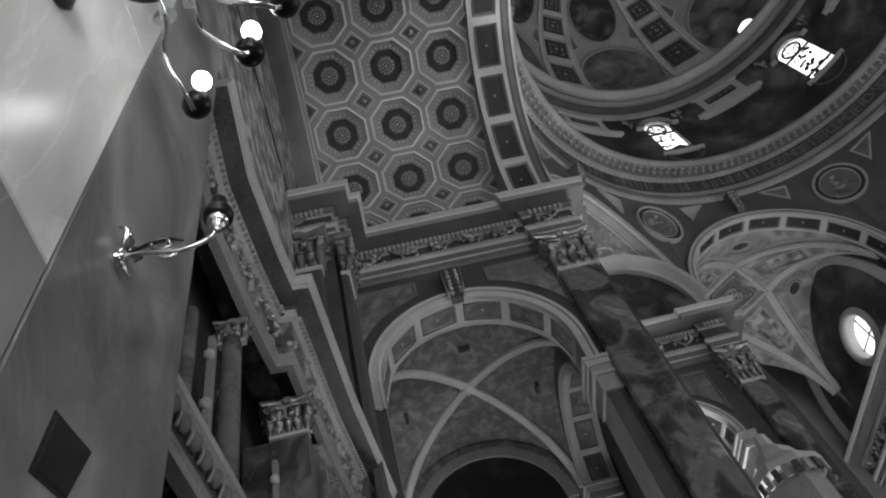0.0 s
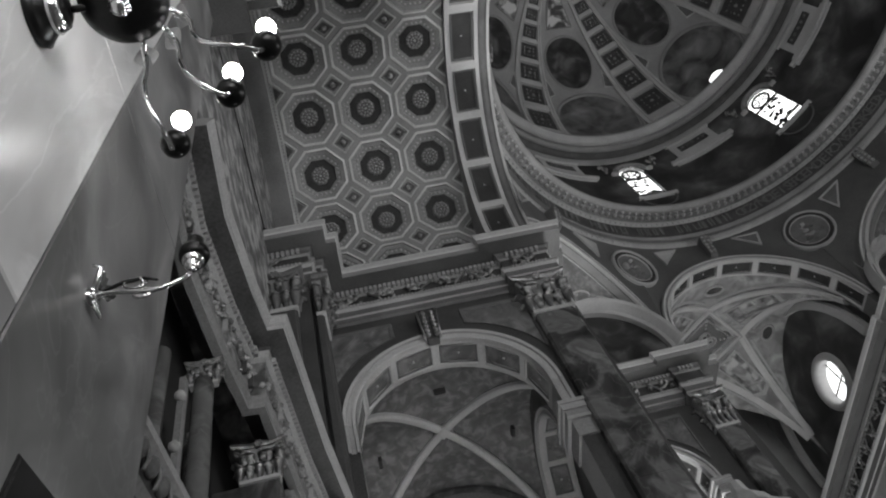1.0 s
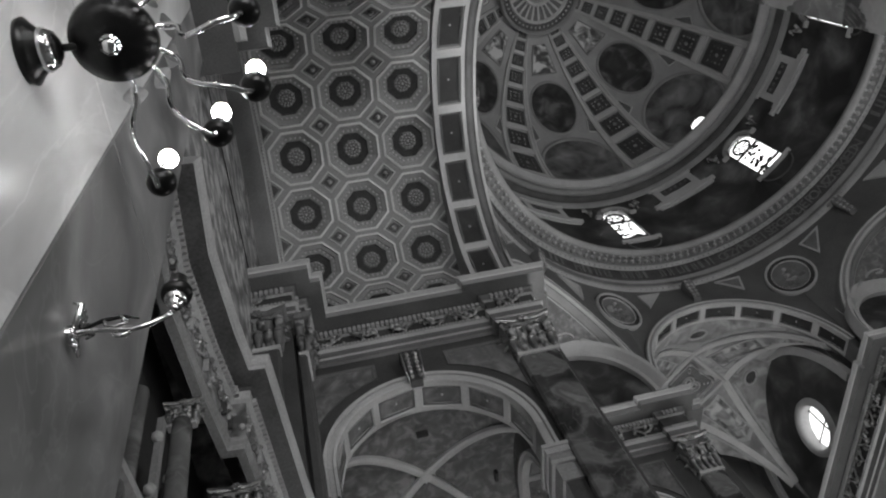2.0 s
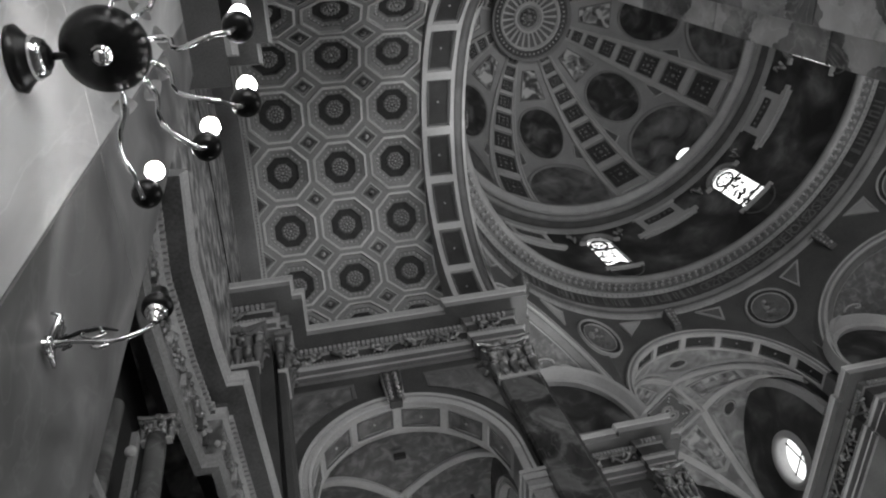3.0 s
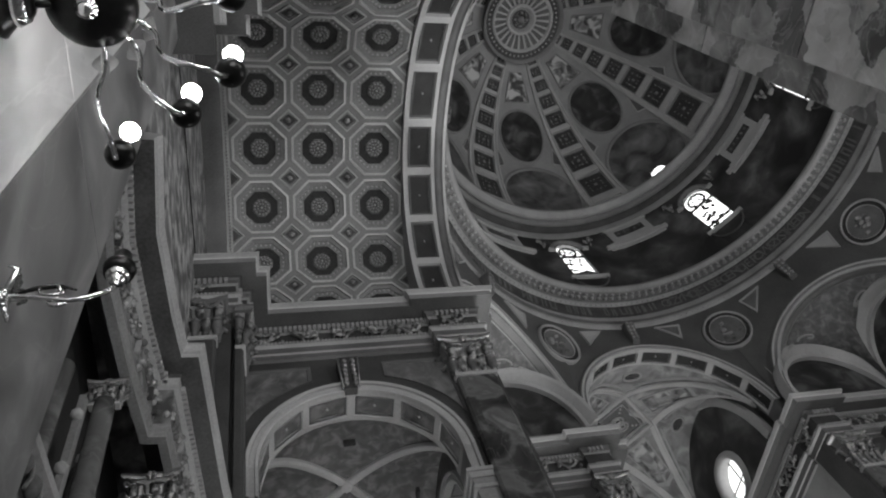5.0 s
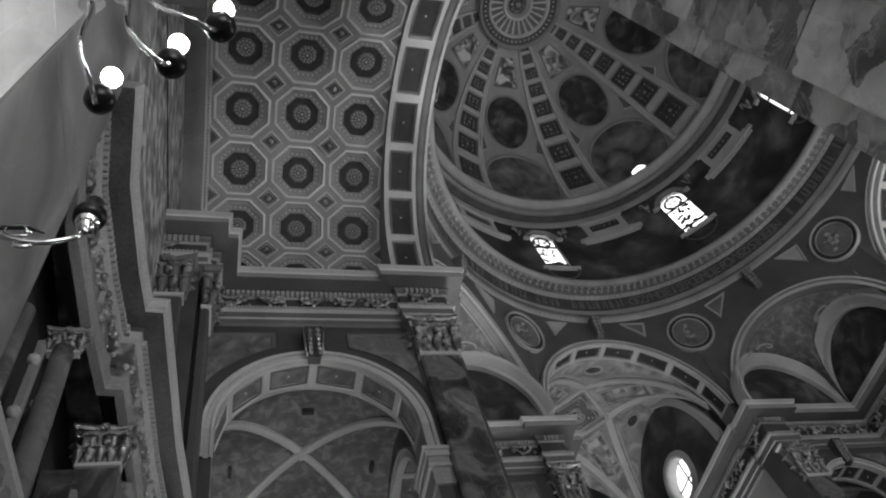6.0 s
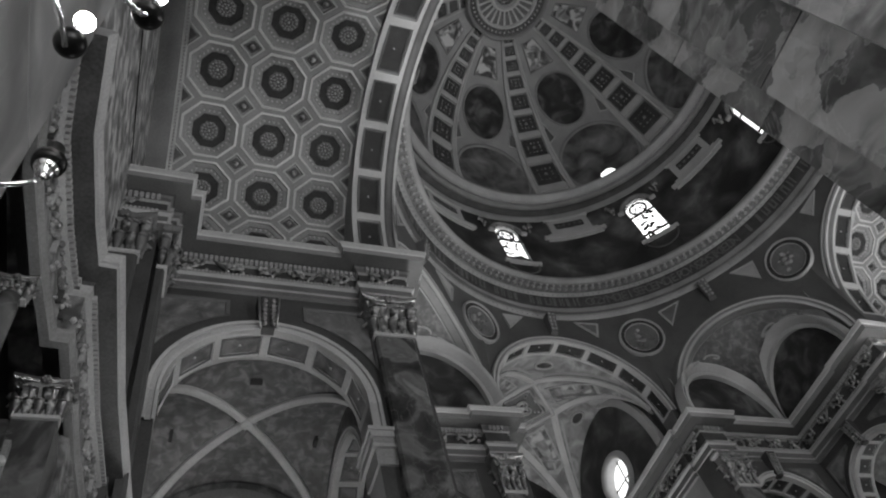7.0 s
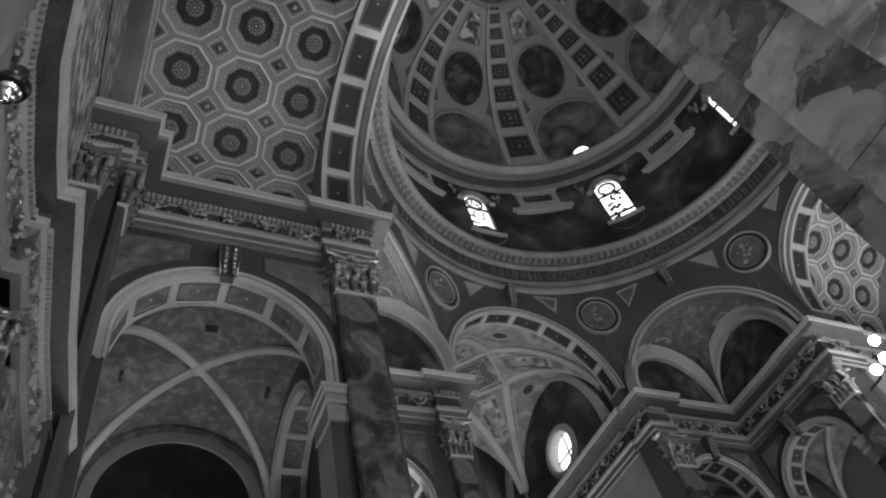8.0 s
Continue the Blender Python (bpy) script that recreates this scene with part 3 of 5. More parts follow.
def drum_window(k):
    a0 = k * PI / 4
    e = thing("window", "arched stained glass drum window, overexposed with daylight", "window", group="drum windows")
    tagged(e, kind="structure")
    zsp = WTOP - WHALF
    def q(x, z, r):
        return drum_pt(a0 + x / DRUM, z, r)
    b = Build()
    outline = [(WHALF * COS(PI * j / 14), zsp + WHALF * SIN(PI * j / 14)) for j in range(15)] + [(-WHALF, WSILL), (WHALF, WSILL)]
    b.add([q(x, z, DRUM + 0.13) for x, z in outline], [tuple(range(len(outline)))], DAY)
    b.ob("pane", e)
    # leading and painted figures of the glass
    b = Build()
    pts = [q(0.29 * COS(2 * PI * j / 24), zsp + 0.02 + 0.29 * SIN(2 * PI * j / 24), DRUM + 0.1) for j in range(25)]
    b.tube(pts, 0.044, DARK, 5)
    for z in (zsp - 0.32, WSILL + 0.3, WSILL + 0.04):
        b.tube([q(-WHALF, z, DRUM + 0.1), q(WHALF, z, DRUM + 0.1)], 0.044, DARK, 5)
    random.seed(40 + k)
    for j in range(30):
        x, z = random.uniform(-0.3, 0.3), random.uniform(WSILL + 0.1, zsp - 0.3)
        b.lathe([(0.001, 0), (random.uniform(0.04, 0.09), 0)], DARK, Matrix.Translation(q(x, z, DRUM + 0.09)) @ Matrix.Rotation(a0, 4, "Z") @ Matrix.Rotation(PI / 2, 4, "Y"), 7)
    for j in range(7):
        t = 2 * PI * j / 7
        b.tube([q(0.06 * COS(t), zsp + 0.02 + 0.06 * SIN(t), DRUM + 0.1), q(0.26 * COS(t + 0.3), zsp + 0.02 + 0.26 * SIN(t + 0.3), DRUM + 0.1)], 0.022, DARK, 4)
    b.ob("leading", e)
    b = Build()
    for r0, r1, o in ((0.46, 0.5, 0.05), (0.5, 0.58, 0.1), (0.58, 0.62, 0.04)):
        pa = [(r0, 0), (r0, o), (r1, o), (r1, 0)]
        b.loft([[q(r * COS(PI * j / 16), zsp + r * SIN(PI * j / 16), DRUM - d) for r, d in pa] for j in range(17)], MID)
    b.ob("hood_mould", e)
    b = Build()
    for x in (-0.62, 0.62):
        b.loft([[q(x + dx, z, DRUM - d) for dx, d in ((-0.1, 0), (-0.1, 0.12), (0.1, 0.12), (0.1, 0))] for z in (zsp - 0.08, zsp + 0.02)], LIGHT)
    b.loft([[q(x, z, DRUM - d) for z, d in ((WSILL - 0.2, -0.05), (WSILL - 0.18, 0.07), (WSILL - 0.08, 0.1), (WSILL - 0.02, -0.05))] for x in (-0.66, -0.33, 0, 0.33, 0.66)], LIGHT)
    b.ob("window_sill", e)
    b = Build()
    b.tube([q(0.56 * COS(PI * j / 14), WSILL - 0.2 - 0.5 * SIN(PI * j / 14), DRUM - 0.03) for j in range(15)], 0.035, DIM, 5)
    b.ob("apron_mould", e)
    # spread-winged carvings beside the arch
    for s in (-1, 1):
        b = Build()
        for j in range(9):
            t = j / 8
            b.ball(q(s * (0.86 + 0.16 * t), zsp + 0.3 + 0.34 * SIN(2.6 * t) - 0.1, DRUM - 0.1), 0.07 - 0.03 * t, ORN, 6, 4)
            b.ball(q(s * (0.86 - 0.12 * t), zsp + 0.1 + 0.3 * t, DRUM - 0.08), 0.055, ORN, 6, 4)
        tagged(b.ob("wing_carving"), "small winged stucco carving beside a drum window", "carving", "drum carvings")
    # framed panel between two windows
    a1 = a0 + PI / 8
    e = thing("drum_panel", "moulded stucco panel with a sunk dark field on the drum", "wall panel", group="drum panels")
    def w(x, z, d):
        return drum_pt(a1 + x / DRUM, z, DRUM - d)
    b = Build()
    for z0, z1, d, hx in ((21.16, 21.3, 0.11, 1.12), (21.04, 21.16, 0.06, 1.0), (21.3, 21.42, 0.07, 0.9), (21.42, 22.26, 0.05, 0.74), (22.26, 22.34, 0.08, 0.82)):
        b.loft([[w(x, z, dd) for z, dd in ((z0, 0), (z0, d), (z1, d), (z1, 0))] for x in (-hx, -hx / 2, 0, hx / 2, hx)], LIGHT)
    b.ob("moulding", e)
    b = Build()
    b.loft([[w(x, z, dd) for z, dd in ((21.7, 0.03), (21.7, 0.065), (22.04, 0.065), (22.04, 0.03))] for x in (-0.52, -0.26, 0, 0.26, 0.52)], DARK)
    for j in range(5):
        b.ball(w(-0.4 + 0.2 * j, 21.87, 0.065), 0.07, DIM, 8, 4, 0.8)
    b.ob("field", e)


for k in range(8):
    drum_window(k)

b = Build()
b.lathe([(6.22, 22.36), (6.1, 22.4), (6.06, 22.52)], MID, M, 96)
# dark strip puts the shade under the dome cornice into its colour
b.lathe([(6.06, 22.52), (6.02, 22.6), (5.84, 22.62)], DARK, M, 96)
b.lathe([(5.84, 22.62), (5.8, 22.58), (5.68, 22.6), (5.6, 22.66)], MID, M, 96)
b.lathe([(5.6, 22.66), (5.54, 22.62), (5.44, 22.64), (5.4, 22.7), (5.34, 22.7), (5.31, 22.78), (5.31, 22.84), (5.66, 22.95)], SOFT, M, 96)
for k in range(240):
    a = 2 * PI * k / 240
    b.ball(C + Vector((5.62 * COS(a), 5.62 * SIN(a), 22.63)), 0.04, MID, 5, 3)
structure(b, "dome_cornice", "moulded cornice at the foot of the dome", "cornice")

RD, HD = 5.62, 6.05


def shell(a, t, d=0.0):
    """Point of the dome at angle a and rise t (0 foot, 1 crown), d metres inwards."""
    ph = t * PI / 2
    r, z = RD * COS(ph), DOME + HD * SIN(ph)
    return C + Vector(((r - d * COS(ph)) * COS(a), (r - d * COS(ph)) * SIN(a), z - d * SIN(ph)))


b = Build()
b.grid(lambda u, v: shell(2 * PI * u, v * 0.895 - 0.06), 128, 40, DOMEM)
structure(b, "ceiling_dome", "grey stucco dome shell", "dome")
T1 = 0.82  # where the lantern ring begins


def rib(k):
    a0 = (k + 0.5) * PI / 4
    e = thing("dome_rib", "dome rib of seven square ornamented panels between light fillets", "dome rib", group="dome ribs")
    b = Build()
    hwid = lambda t: 0.04 + 0.72 * COS(t * PI / 2)
    def at(x, t, d):
        return shell(a0 + x / max(RD * COS(t * PI / 2), 0.5), t, d)
    for s in (-1, 1):
        b.loft([[at(s * hwid(t), t, 0.0), at(s * hwid(t), t, 0.1), at(s * hwid(t) * 0.9, t, 0.1), at(s * hwid(t) * 0.88, t, 0.06), at(s * hwid(t) * 0.78, t, 0.06), at(s * hwid(t) * 0.76, t, 0.1), at(s * hwid(t) * 0.7, t, 0.1), at(s * hwid(t) * 0.68, t, 0.0)] for t in [0.01 + (T1 - 0.02) * j / 30 for j in range(31)]], LIGHT)
    b.ob("fillet", e)
    ts = [0.045, 0.224, 0.358, 0.471, 0.568, 0.652, 0.722, 0.782, 0.82]
    for j in range(8):
        lo, hi = ts[j], ts[j + 1]
        g = (hi - lo) * 0.2
        b = Build()
        bar = lambda t: [at(-0.68 * hwid(t), t, 0), at(-0.68 * hwid(t), t, 0.09), at(0.68 * hwid(t), t, 0.09), at(0.68 * hwid(t), t, 0)]
        b.loft([bar(lo - g * 0.55), bar(lo + g * 0.55)], LIGHT)
        w = hwid((lo + hi) / 2)
        L, Hh = lo + g * 0.85, hi - g * 0.85
        b.add([at(-0.62 * w, L, 0.05), at(0.62 * w, L, 0.05), at(0.6 * w, Hh, 0.05), at(-0.6 * w, Hh, 0.05)], [(0, 1, 2, 3)], DARK)
        tm = (L + Hh) / 2
        for i in range(12):
            t = 2 * PI * i / 12
            rr = 1.0 if i % 3 else 1.35
            b.ball(at(0.36 * rr * w * COS(t + PI / 4), tm + (Hh - L) * 0.27 * rr * SIN(t + PI / 4), 0.05), 0.07 * w + 0.004, ORN, 6, 3)
        b.ball(at(0, tm, 0.05), 0.13 * w, MID, 6, 3)
        b.ob("panel", e)


def dome_field(k):
    """Pictures between two ribs: lunette at the foot, round medallion, tapering panel."""
    a0 = k * PI / 4
    def at(x, t, d):
        return shell(a0 + x / max(RD * COS(t * PI / 2), 0.5), t, d)
    def disc(tc, r, sx, lo=-9.0, name="", label="", mat=FRESCO):
        e = thing(name, label, "painting", group=name + "s")
        pts = []
        for j in range(36):
            a = 2 * PI * j / 36
            pts.append((r * sx * COS(a), max(r * SIN(a), lo)))
        def ring(f, d):
            return [at(x * f, tc + y * f / RD * 2 / PI, d) for x, y in pts]
        b = Build()
        b.loft([ring(1.09, 0.0), ring(1.08, 0.05), ring(1.02, 0.05), ring(1.0, 0.01)], MID, True, False, True)
        b.ob("frame", e)
        b = Build()
        b.add([at(0, tc, 0.012)] + ring(1.0, 0.012), [(0, 1 + j, 1 + (j + 1) % 36) for j in range(36)], mat)
        b.ob("picture", e)
    disc(0.115, 1.6, 0.86, -0.95, "lunette_painting", "round-headed figure fresco at the foot of the dome", LUNE)
    disc(0.468, 1.1, 0.77, -9, "round_painting", "dark round ceiling painting in the dome", PICT)
    e = thing("tapering_panel", "small pale tapering figure panel near the dome crown", "painting", group="tapering panels")
    b = Build()
    b.add([at(-0.5, 0.63, 0.02), at(0.5, 0.63, 0.02), at(0.24, 0.765, 0.02), at(-0.24, 0.765, 0.02)], [(0, 1, 2, 3)], TAPER)
    b.ob("picture", e)
    b = Build()
    b.tube([at(-0.5, 0.63, 0.02), at(0.5, 0.63, 0.02), at(0.24, 0.765, 0.02), at(-0.24, 0.765, 0.02), at(-0.5, 0.63, 0.02)], 0.03, MID, 5)
    b.ob("frame", e)
    for s in (-1, 1):
        for tri in (((0.98, 0.315), (1.42, 0.285), (1.12, 0.4)),):
            b = Build()
            cx, cy = sum(p[0] for p in tri) / 3, sum(p[1] for p in tri) / 3
            rr = lambda f, d: [at(s * (cx + (x - cx) * f), cy + (y - cy) * f, d) for x, y in tri]
            b.loft([rr(1, 0), rr(0.97, 0.04), rr(0.82, 0.04), rr(0.78, 0.0)], LIGHT, True, False)
            b.add(rr(0.78, 0.008), [(0, 1, 2)], DIM)
            tagged(b.ob("dome_triangle"), "small triangular stucco panel between dome paintings", "wall panel", "dome triangles")


for k in range(8):
    rib(k)
    dome_field(k)
# small round light low in a dome field
b = Build()
sp = [shell(radians(46.5) + 0.05 * COS(2 * PI * j / 20), 0.012 + 0.032 * SIN(2 * PI * j / 20), 0.03) for j in range(20)]
b.add(sp, [tuple(range(20))], DAY)
tagged(b.ob("dome_oculus"), "small round bright opening low in the dome", "window", kind="structure")

# crown: ring of beads, radial flutes and a boss
b = Build()
ZO = OCU
b.lathe([(1.6, ZO - 0.45), (1.5, ZO - 0.4), (1.48, ZO - 0.3)], MID, M, 64)
b.lathe([(1.48, ZO - 0.3), (1.22, ZO - 0.26)], DARK, M, 64)
b.lathe([(1.22, ZO - 0.26), (1.2, ZO - 0.34), (1.14, ZO - 0.34), (1.1, ZO - 0.2)], LIGHT, M, 64)
b.lathe([(1.1, ZO - 0.2), (0.6, ZO - 0.05)], DIM, M, 64)
b.lathe([(0.6, ZO - 0.05), (0.58, ZO - 0.16), (0.5, ZO - 0.16), (0.46, ZO - 0.04)], LIGHT, M, 48)
b.lathe([(0.46, ZO - 0.04), (0.36, ZO - 0.02)], MID, M, 48)
b.lathe([(0.36, ZO - 0.02), (0.001, ZO)], DARK, M, 48)
for k in range(48):
    a = 2 * PI * k / 48
    b.ball(C + Vector((1.35 * COS(a), 1.35 * SIN(a), ZO - 0.3)), 0.042, LIGHT, 6, 4)
for k in range(24):
    a = 2 * PI * k / 24
    mm = Matrix.Translation(C) @ Matrix.Rotation(a, 4, "Z")
    b.loft([[mm @ Vector((r, s * w, z - dz)) for s, dz in ((-1, 0.0), (-1, 0.05), (1, 0.05), (1, 0.0))] for r, w, z in ((0.6, 0.028, ZO - 0.06), (1.12, 0.045, ZO - 0.18))], LIGHT)
for k in range(8):
    a = 2 * PI * k / 8
    b.ball(C + Vector((0.22 * COS(a), 0.22 * SIN(a), ZO - 0.04)), 0.08, ORN, 8, 4)
b.ball(C + Vector((0, 0, ZO - 0.05)), 0.14, MID, 10, 5)
structure(b, "dome_crown", "round dome crown with bead ring, radial flutes and boss", "dome crown")

# ---- entablature and walls below it ----
XW, XE, YN, YS = 3.9, 16.12, 11.0, -1.4  # walls of the crossing
ENT = [(0.0, 11.75), (0.07, 11.75), (0.07, 11.86), (0.1, 11.88), (0.1, 12.02), (0.15, 12.06), (0.15, 12.12), (0.06, 12.14),
       (0.06, 12.46), (0.1, 12.49), (0.1, 12.6), (0.13, 12.63), (0.16, 12.64), (0.4, 12.66), (0.4, 12.8), (0.42, 12.82), (0.46, 12.88), (0.46, 12.91), (-0.4, ZC + 0.03)]
# DARK and PEND before the corona front colour in the soffit's shade
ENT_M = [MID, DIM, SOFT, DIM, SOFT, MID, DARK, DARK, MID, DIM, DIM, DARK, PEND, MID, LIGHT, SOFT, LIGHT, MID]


def along_path(path, step, fn, inset=0.0):
    """Calls fn(place, angle) every step along a plan path; the angle turns +y towards the room."""
    for a, b_ in zip(path, path[1:]):
        a, b_ = Vector(a), Vector(b_)
        d = b_ - a
        if d.length < step:
            continue
        n = max(1, int((d.length - 2 * inset) / step))
        for i in range(n):
            p = a + d.normalized() * (inset + (i + 0.5) * (d.length - 2 * inset) / n)
            fn(p, math.atan2(d.y, d.x))


def entablature(name, path, label, frieze=True):
    b = Build()
    b.sweep(path, ENT, ENT_M)
    structure(b, name, label, "entablature")
    b = Build()
    def dentil(p, a):
        m = Matrix.Translation((p.x, p.y, 12.555)) @ Matrix.Rotation(a, 4, "Z")
        b.box((-0.026, -0.16, -0.045), (0.026, -0.09, 0.045), SOFT, m)
    along_path(path, 0.085, dentil, 0.05)
    def bead(p, a):
        m = Matrix.Translation((p.x, p.y, 12.1)) @ Matrix.Rotation(a, 4, "Z")
        b.box((-0.018, -0.17, -0.018), (0.018, -0.14, 0.018), SOFT, m)
    along_path(path, 0.06, bead, 0.05)
    tagged(b.ob("dentil_row"), "row of small stucco dentils under a cornice", "dentils", kind="stuff")
    if not frieze:
        return
    random.seed(len(path))
    def scroll(p, a):
        c = Build()
        m = Matrix.Translation((p.x, p.y, 12.32)) @ Matrix.Rotation(a, 4, "Z")
        s = random.choice((-1, 1))
        pts = []
        for j in range(22):
            t = j / 21
            th = 5.5 * t
            r = 0.03 + 0.14 * (1 - t)
            pts.append(m @ Vector((s * (-0.2 + 0.28 * t + r * COS(th)), -0.1 - 0.03 * SIN(3 * t), r * SIN(th))))
        c.tube(pts, [0.042 * (1 - 0.5 * j / 21) for j in range(22)], ORN, 6)
        for j in range(7):
            c.ball(m @ Vector((random.uniform(-0.26, 0.26), -0.1, random.uniform(-0.12, 0.12))), random.uniform(0.025, 0.055), random.choice((ORN, GILT, MID)), 6, 4)
        c.tube([m @ Vector((s * x, -0.11, z)) for x, z in ((0.05, -0.14), (0.1, -0.02), (0.2, 0.06), (0.27, 0.14))], 0.028, GILT, 6)
        tagged(c.ob("frieze_carving"), "scrolling gilt stucco relief on the dark frieze", "relief carving", "frieze carvings")
    along_path(path, 0.62, scroll, 0.1)


NORTH = [(-1.75, 6.47), (-0.45, 6.47), (-0.45, 6.76), (-0.28, 6.76), (-0.28, 7.53), (3.06, 7.53), (3.06, 7.38), (3.84, 7.38), (3.84, 7.9), (XW, 7.9), (XW, 11.4), (6.9, 11.4), (6.9, 11.26), (7.38, 11.26), (7.38, 11.75), (7.66, 11.75), (7.66, 18.1)]
EAST = [(12.62, 18.1), (12.62, 11.7), (12.7, 11.7), (12.7, YN - 0.12), (13.3, YN - 0.12), (13.3, YN + 0.06), (XE, YN + 0.06), (XE, 8.25), (XE - 0.06, 8.25), (XE - 0.06, 7.62), (17.2, 7.62), (17.2, 7.7), (22.0, 7.7)]
entablature("entablature_1", NORTH, "moulded church entablature with dentils and dark carved frieze")
entablature("entablature_2", EAST, "moulded church entablature with dentils and dark carved frieze")
mirror = lambda p: [(x, 2 * C.y - y - 1.2) for x, y in reversed(p)]
SOUTH = [(x, 7.78 if i in (6, 7) else y) for i, (x, y) in enumerate(NORTH[:9])]
entablature("entablature_3", mirror(SOUTH), "moulded church entablature with dentils and dark carved frieze", False)


def arched_wall(name, p0, p1, z1, thick, cs, r, zs, mat=MID, label="", panels=True, soffit=0.55, key=True, count=8, drop=0.0):
    """A wall with an arched opening between two plan points; the room is on the right-hand side."""
    p0, p1 = Vector((*p0, 0)), Vector((*p1, 0))
    d = (p1 - p0).normalized()
    n = Vector((-d.y, d.x, 0))  # away from the room
    L = (p1 - p0).length
    def w(s, z, o=0.0):
        return p0 + d * s + n * o + Vector((0, 0, z))
    b = Build()
    N = 24
    for o in (0.0, thick):
        b.add([w(0, 0, o), w(cs - r, 0, o), w(cs - r, z1, o), w(0, z1, o)], [(0, 1, 2, 3)], mat)
        b.add([w(cs + r, 0, o), w(L, 0, o), w(L, z1, o), w(cs + r, z1, o)], [(0, 1, 2, 3)], mat)
        b.grid(lambda u, v: w(cs - r * COS(PI * u), (zs + r * SIN(PI * u)) * (1 - v) + z1 * v, o), N, 1, mat, False)
    for s in (cs - r, cs + r):
        b.add([w(s, 0), w(s, 0, thick), w(s, zs, thick), w(s, zs)], [(0, 1, 2, 3)], MID)
    b.grid(lambda u, v: w(cs - r * COS(PI * u), zs + r * SIN(PI * u), thick * v), N, 1, LIGHT)
    b.add([w(0, z1), w(L, z1), w(L, z1, thick), w(0, z1, thick)], [(0, 1, 2, 3)], mat)
    for s in (0, L):
        b.add([w(s, 0), w(s, 0, thick), w(s, z1, thick), w(s, z1)], [(0, 1, 2, 3)], mat)
    wall_ob = structure(b, name, label or "grey church wall with an arched opening", "wall")
    # archivolt, soffit panels, imposts and keystone
    b = Build()
    k = r / 1.5
    prof = [(r - 0.015, 0.0), (r - 0.015, -0.05), (r + 0.03 * k, -0.06), (r + 0.04 * k, -0.035), (r + 0.11 * k, -0.035), (r + 0.12 * k, -0.07), (r + 0.17 * k, -0.08), (r + 0.19 * k, 0.0)]
    for j, mt in enumerate((LIGHT, LIGHT, SOFT, LIGHT, SOFT, LIGHT, MID)):
        (ra, oa), (rb, ob_) = prof[j], prof[j + 1]
        b.grid(lambda u, v: w(cs + (ra + (rb - ra) * u) * SIN(PI * (v - 0.5)), zs + (ra + (rb - ra) * u) * COS(PI * (v - 0.5)), oa + (ob_ - oa) * u), 1, 40, mt)
    b.ob("archivolt", wall_ob)
    if panels:
        b = Build()
        arch_band(b, lambda s, a, dd=0.0: w(cs + (r - 0.03 + dd) * SIN(a), zs + (r - 0.03 + dd) * COS(a), s), soffit, r, count, PI, 0.024, SPAN if count == 6 else DARK)
        b.ob("soffit_panels", wall_ob)
    if drop:
        # upright continuation of the archivolt down to the impost
        b = Build()
        for s in (-1, 1):
            b.loft([[w(cs + s * rr, z, o) for rr, o in prof] for z in (zs - drop, zs)], SOFT, False, False)
        b.ob("stilt", wall_ob)
    b = Build()
    zs -= drop
    for s in ((1,) if drop else (-1, 1)):
        x = cs + s * (r + 0.05)
        for z0, z1_, g in ((zs - 0.06, zs, 0.13), (zs - 0.16, zs - 0.06, 0.1), (zs - 0.28, zs - 0.16, 0.07), (zs - 0.34, zs - 0.28, 0.09), (zs - 0.62, zs - 0.34, 0.04)):
            lo, hi = sorted((x - s * (0.05 + g), x + s * 0.22))
            b.loft([[w(q, zz, o) for q, o in ((lo, -g), (hi, -g), (hi, thick * 0.9), (lo, thick * 0.9))] for zz in (z0, z1_)], SOFT if g > 0.08 else MID)
    b.ob("impost", wall_ob)
    zs += drop
    if key:
        b = Build()
        zt = zs + r
        b.loft([[w(cs + q * f, z, o) for q, o in ((-1, 0.02), (-1, oo), (1, oo), (1, 0.02))] for z, f, oo in ((zt - 0.06, 0.1 * k, -0.12), (zt + 0.25, 0.13 * k, -0.17), (zt + 0.5, 0.16 * k, -0.26), (zt + 0.58, 0.18 * k, -0.26))], DARK)
        for j in range(6):
            for q in (-0.07, 0.07):
                b.ball(w(cs + q * k, zt + 0.02 + 0.09 * j, -0.16 - 0.02 * j), 0.05, GILT, 6, 4)
        for q in (-0.13, 0.13):
            b.tube([w(cs + q * k, zt - 0.05, -0.13), w(cs + q * 1.25 * k, zt + 0.54, -0.26)], 0.022, GILT, 5)
        b.ob("keystone", wall_ob)
        # sunk spandrel fields
        for s in (-1, 1):
            b = Build()
            R2 = r + 0.42 * k
            top = min(z1 - 0.1, 11.55)
            a_list = [radians(18 + 50 * j / 8) for j in range(9)]
            arc = [(s * R2 * SIN(a), zs + R2 * COS(a)) for a in a_list if zs + R2 * COS(a) < top - 0.03]
            if len(arc) < 2:
                continue
            poly = [(arc[0][0], top)] + arc + [(arc[-1][0], top)]
            cx, cz = sum(p[0] for p in poly) / len(poly), sum(p[1] for p in poly) / len(poly)
            ring = lambda f, o: [w(cs + cx + (x - cx) * f, cz + (z - cz) * f, o) for x, z in poly]
            b.loft([ring(1, 0.0), ring(0.98, -0.03), ring(0.9, -0.03), ring(0.88, -0.005)], DIM, True, False)
            b.add(ring(0.88, -0.006), [tuple(range(len(poly)))], SPAN)
            b.ob("spandrel_field", wall_ob)
    return wall_ob


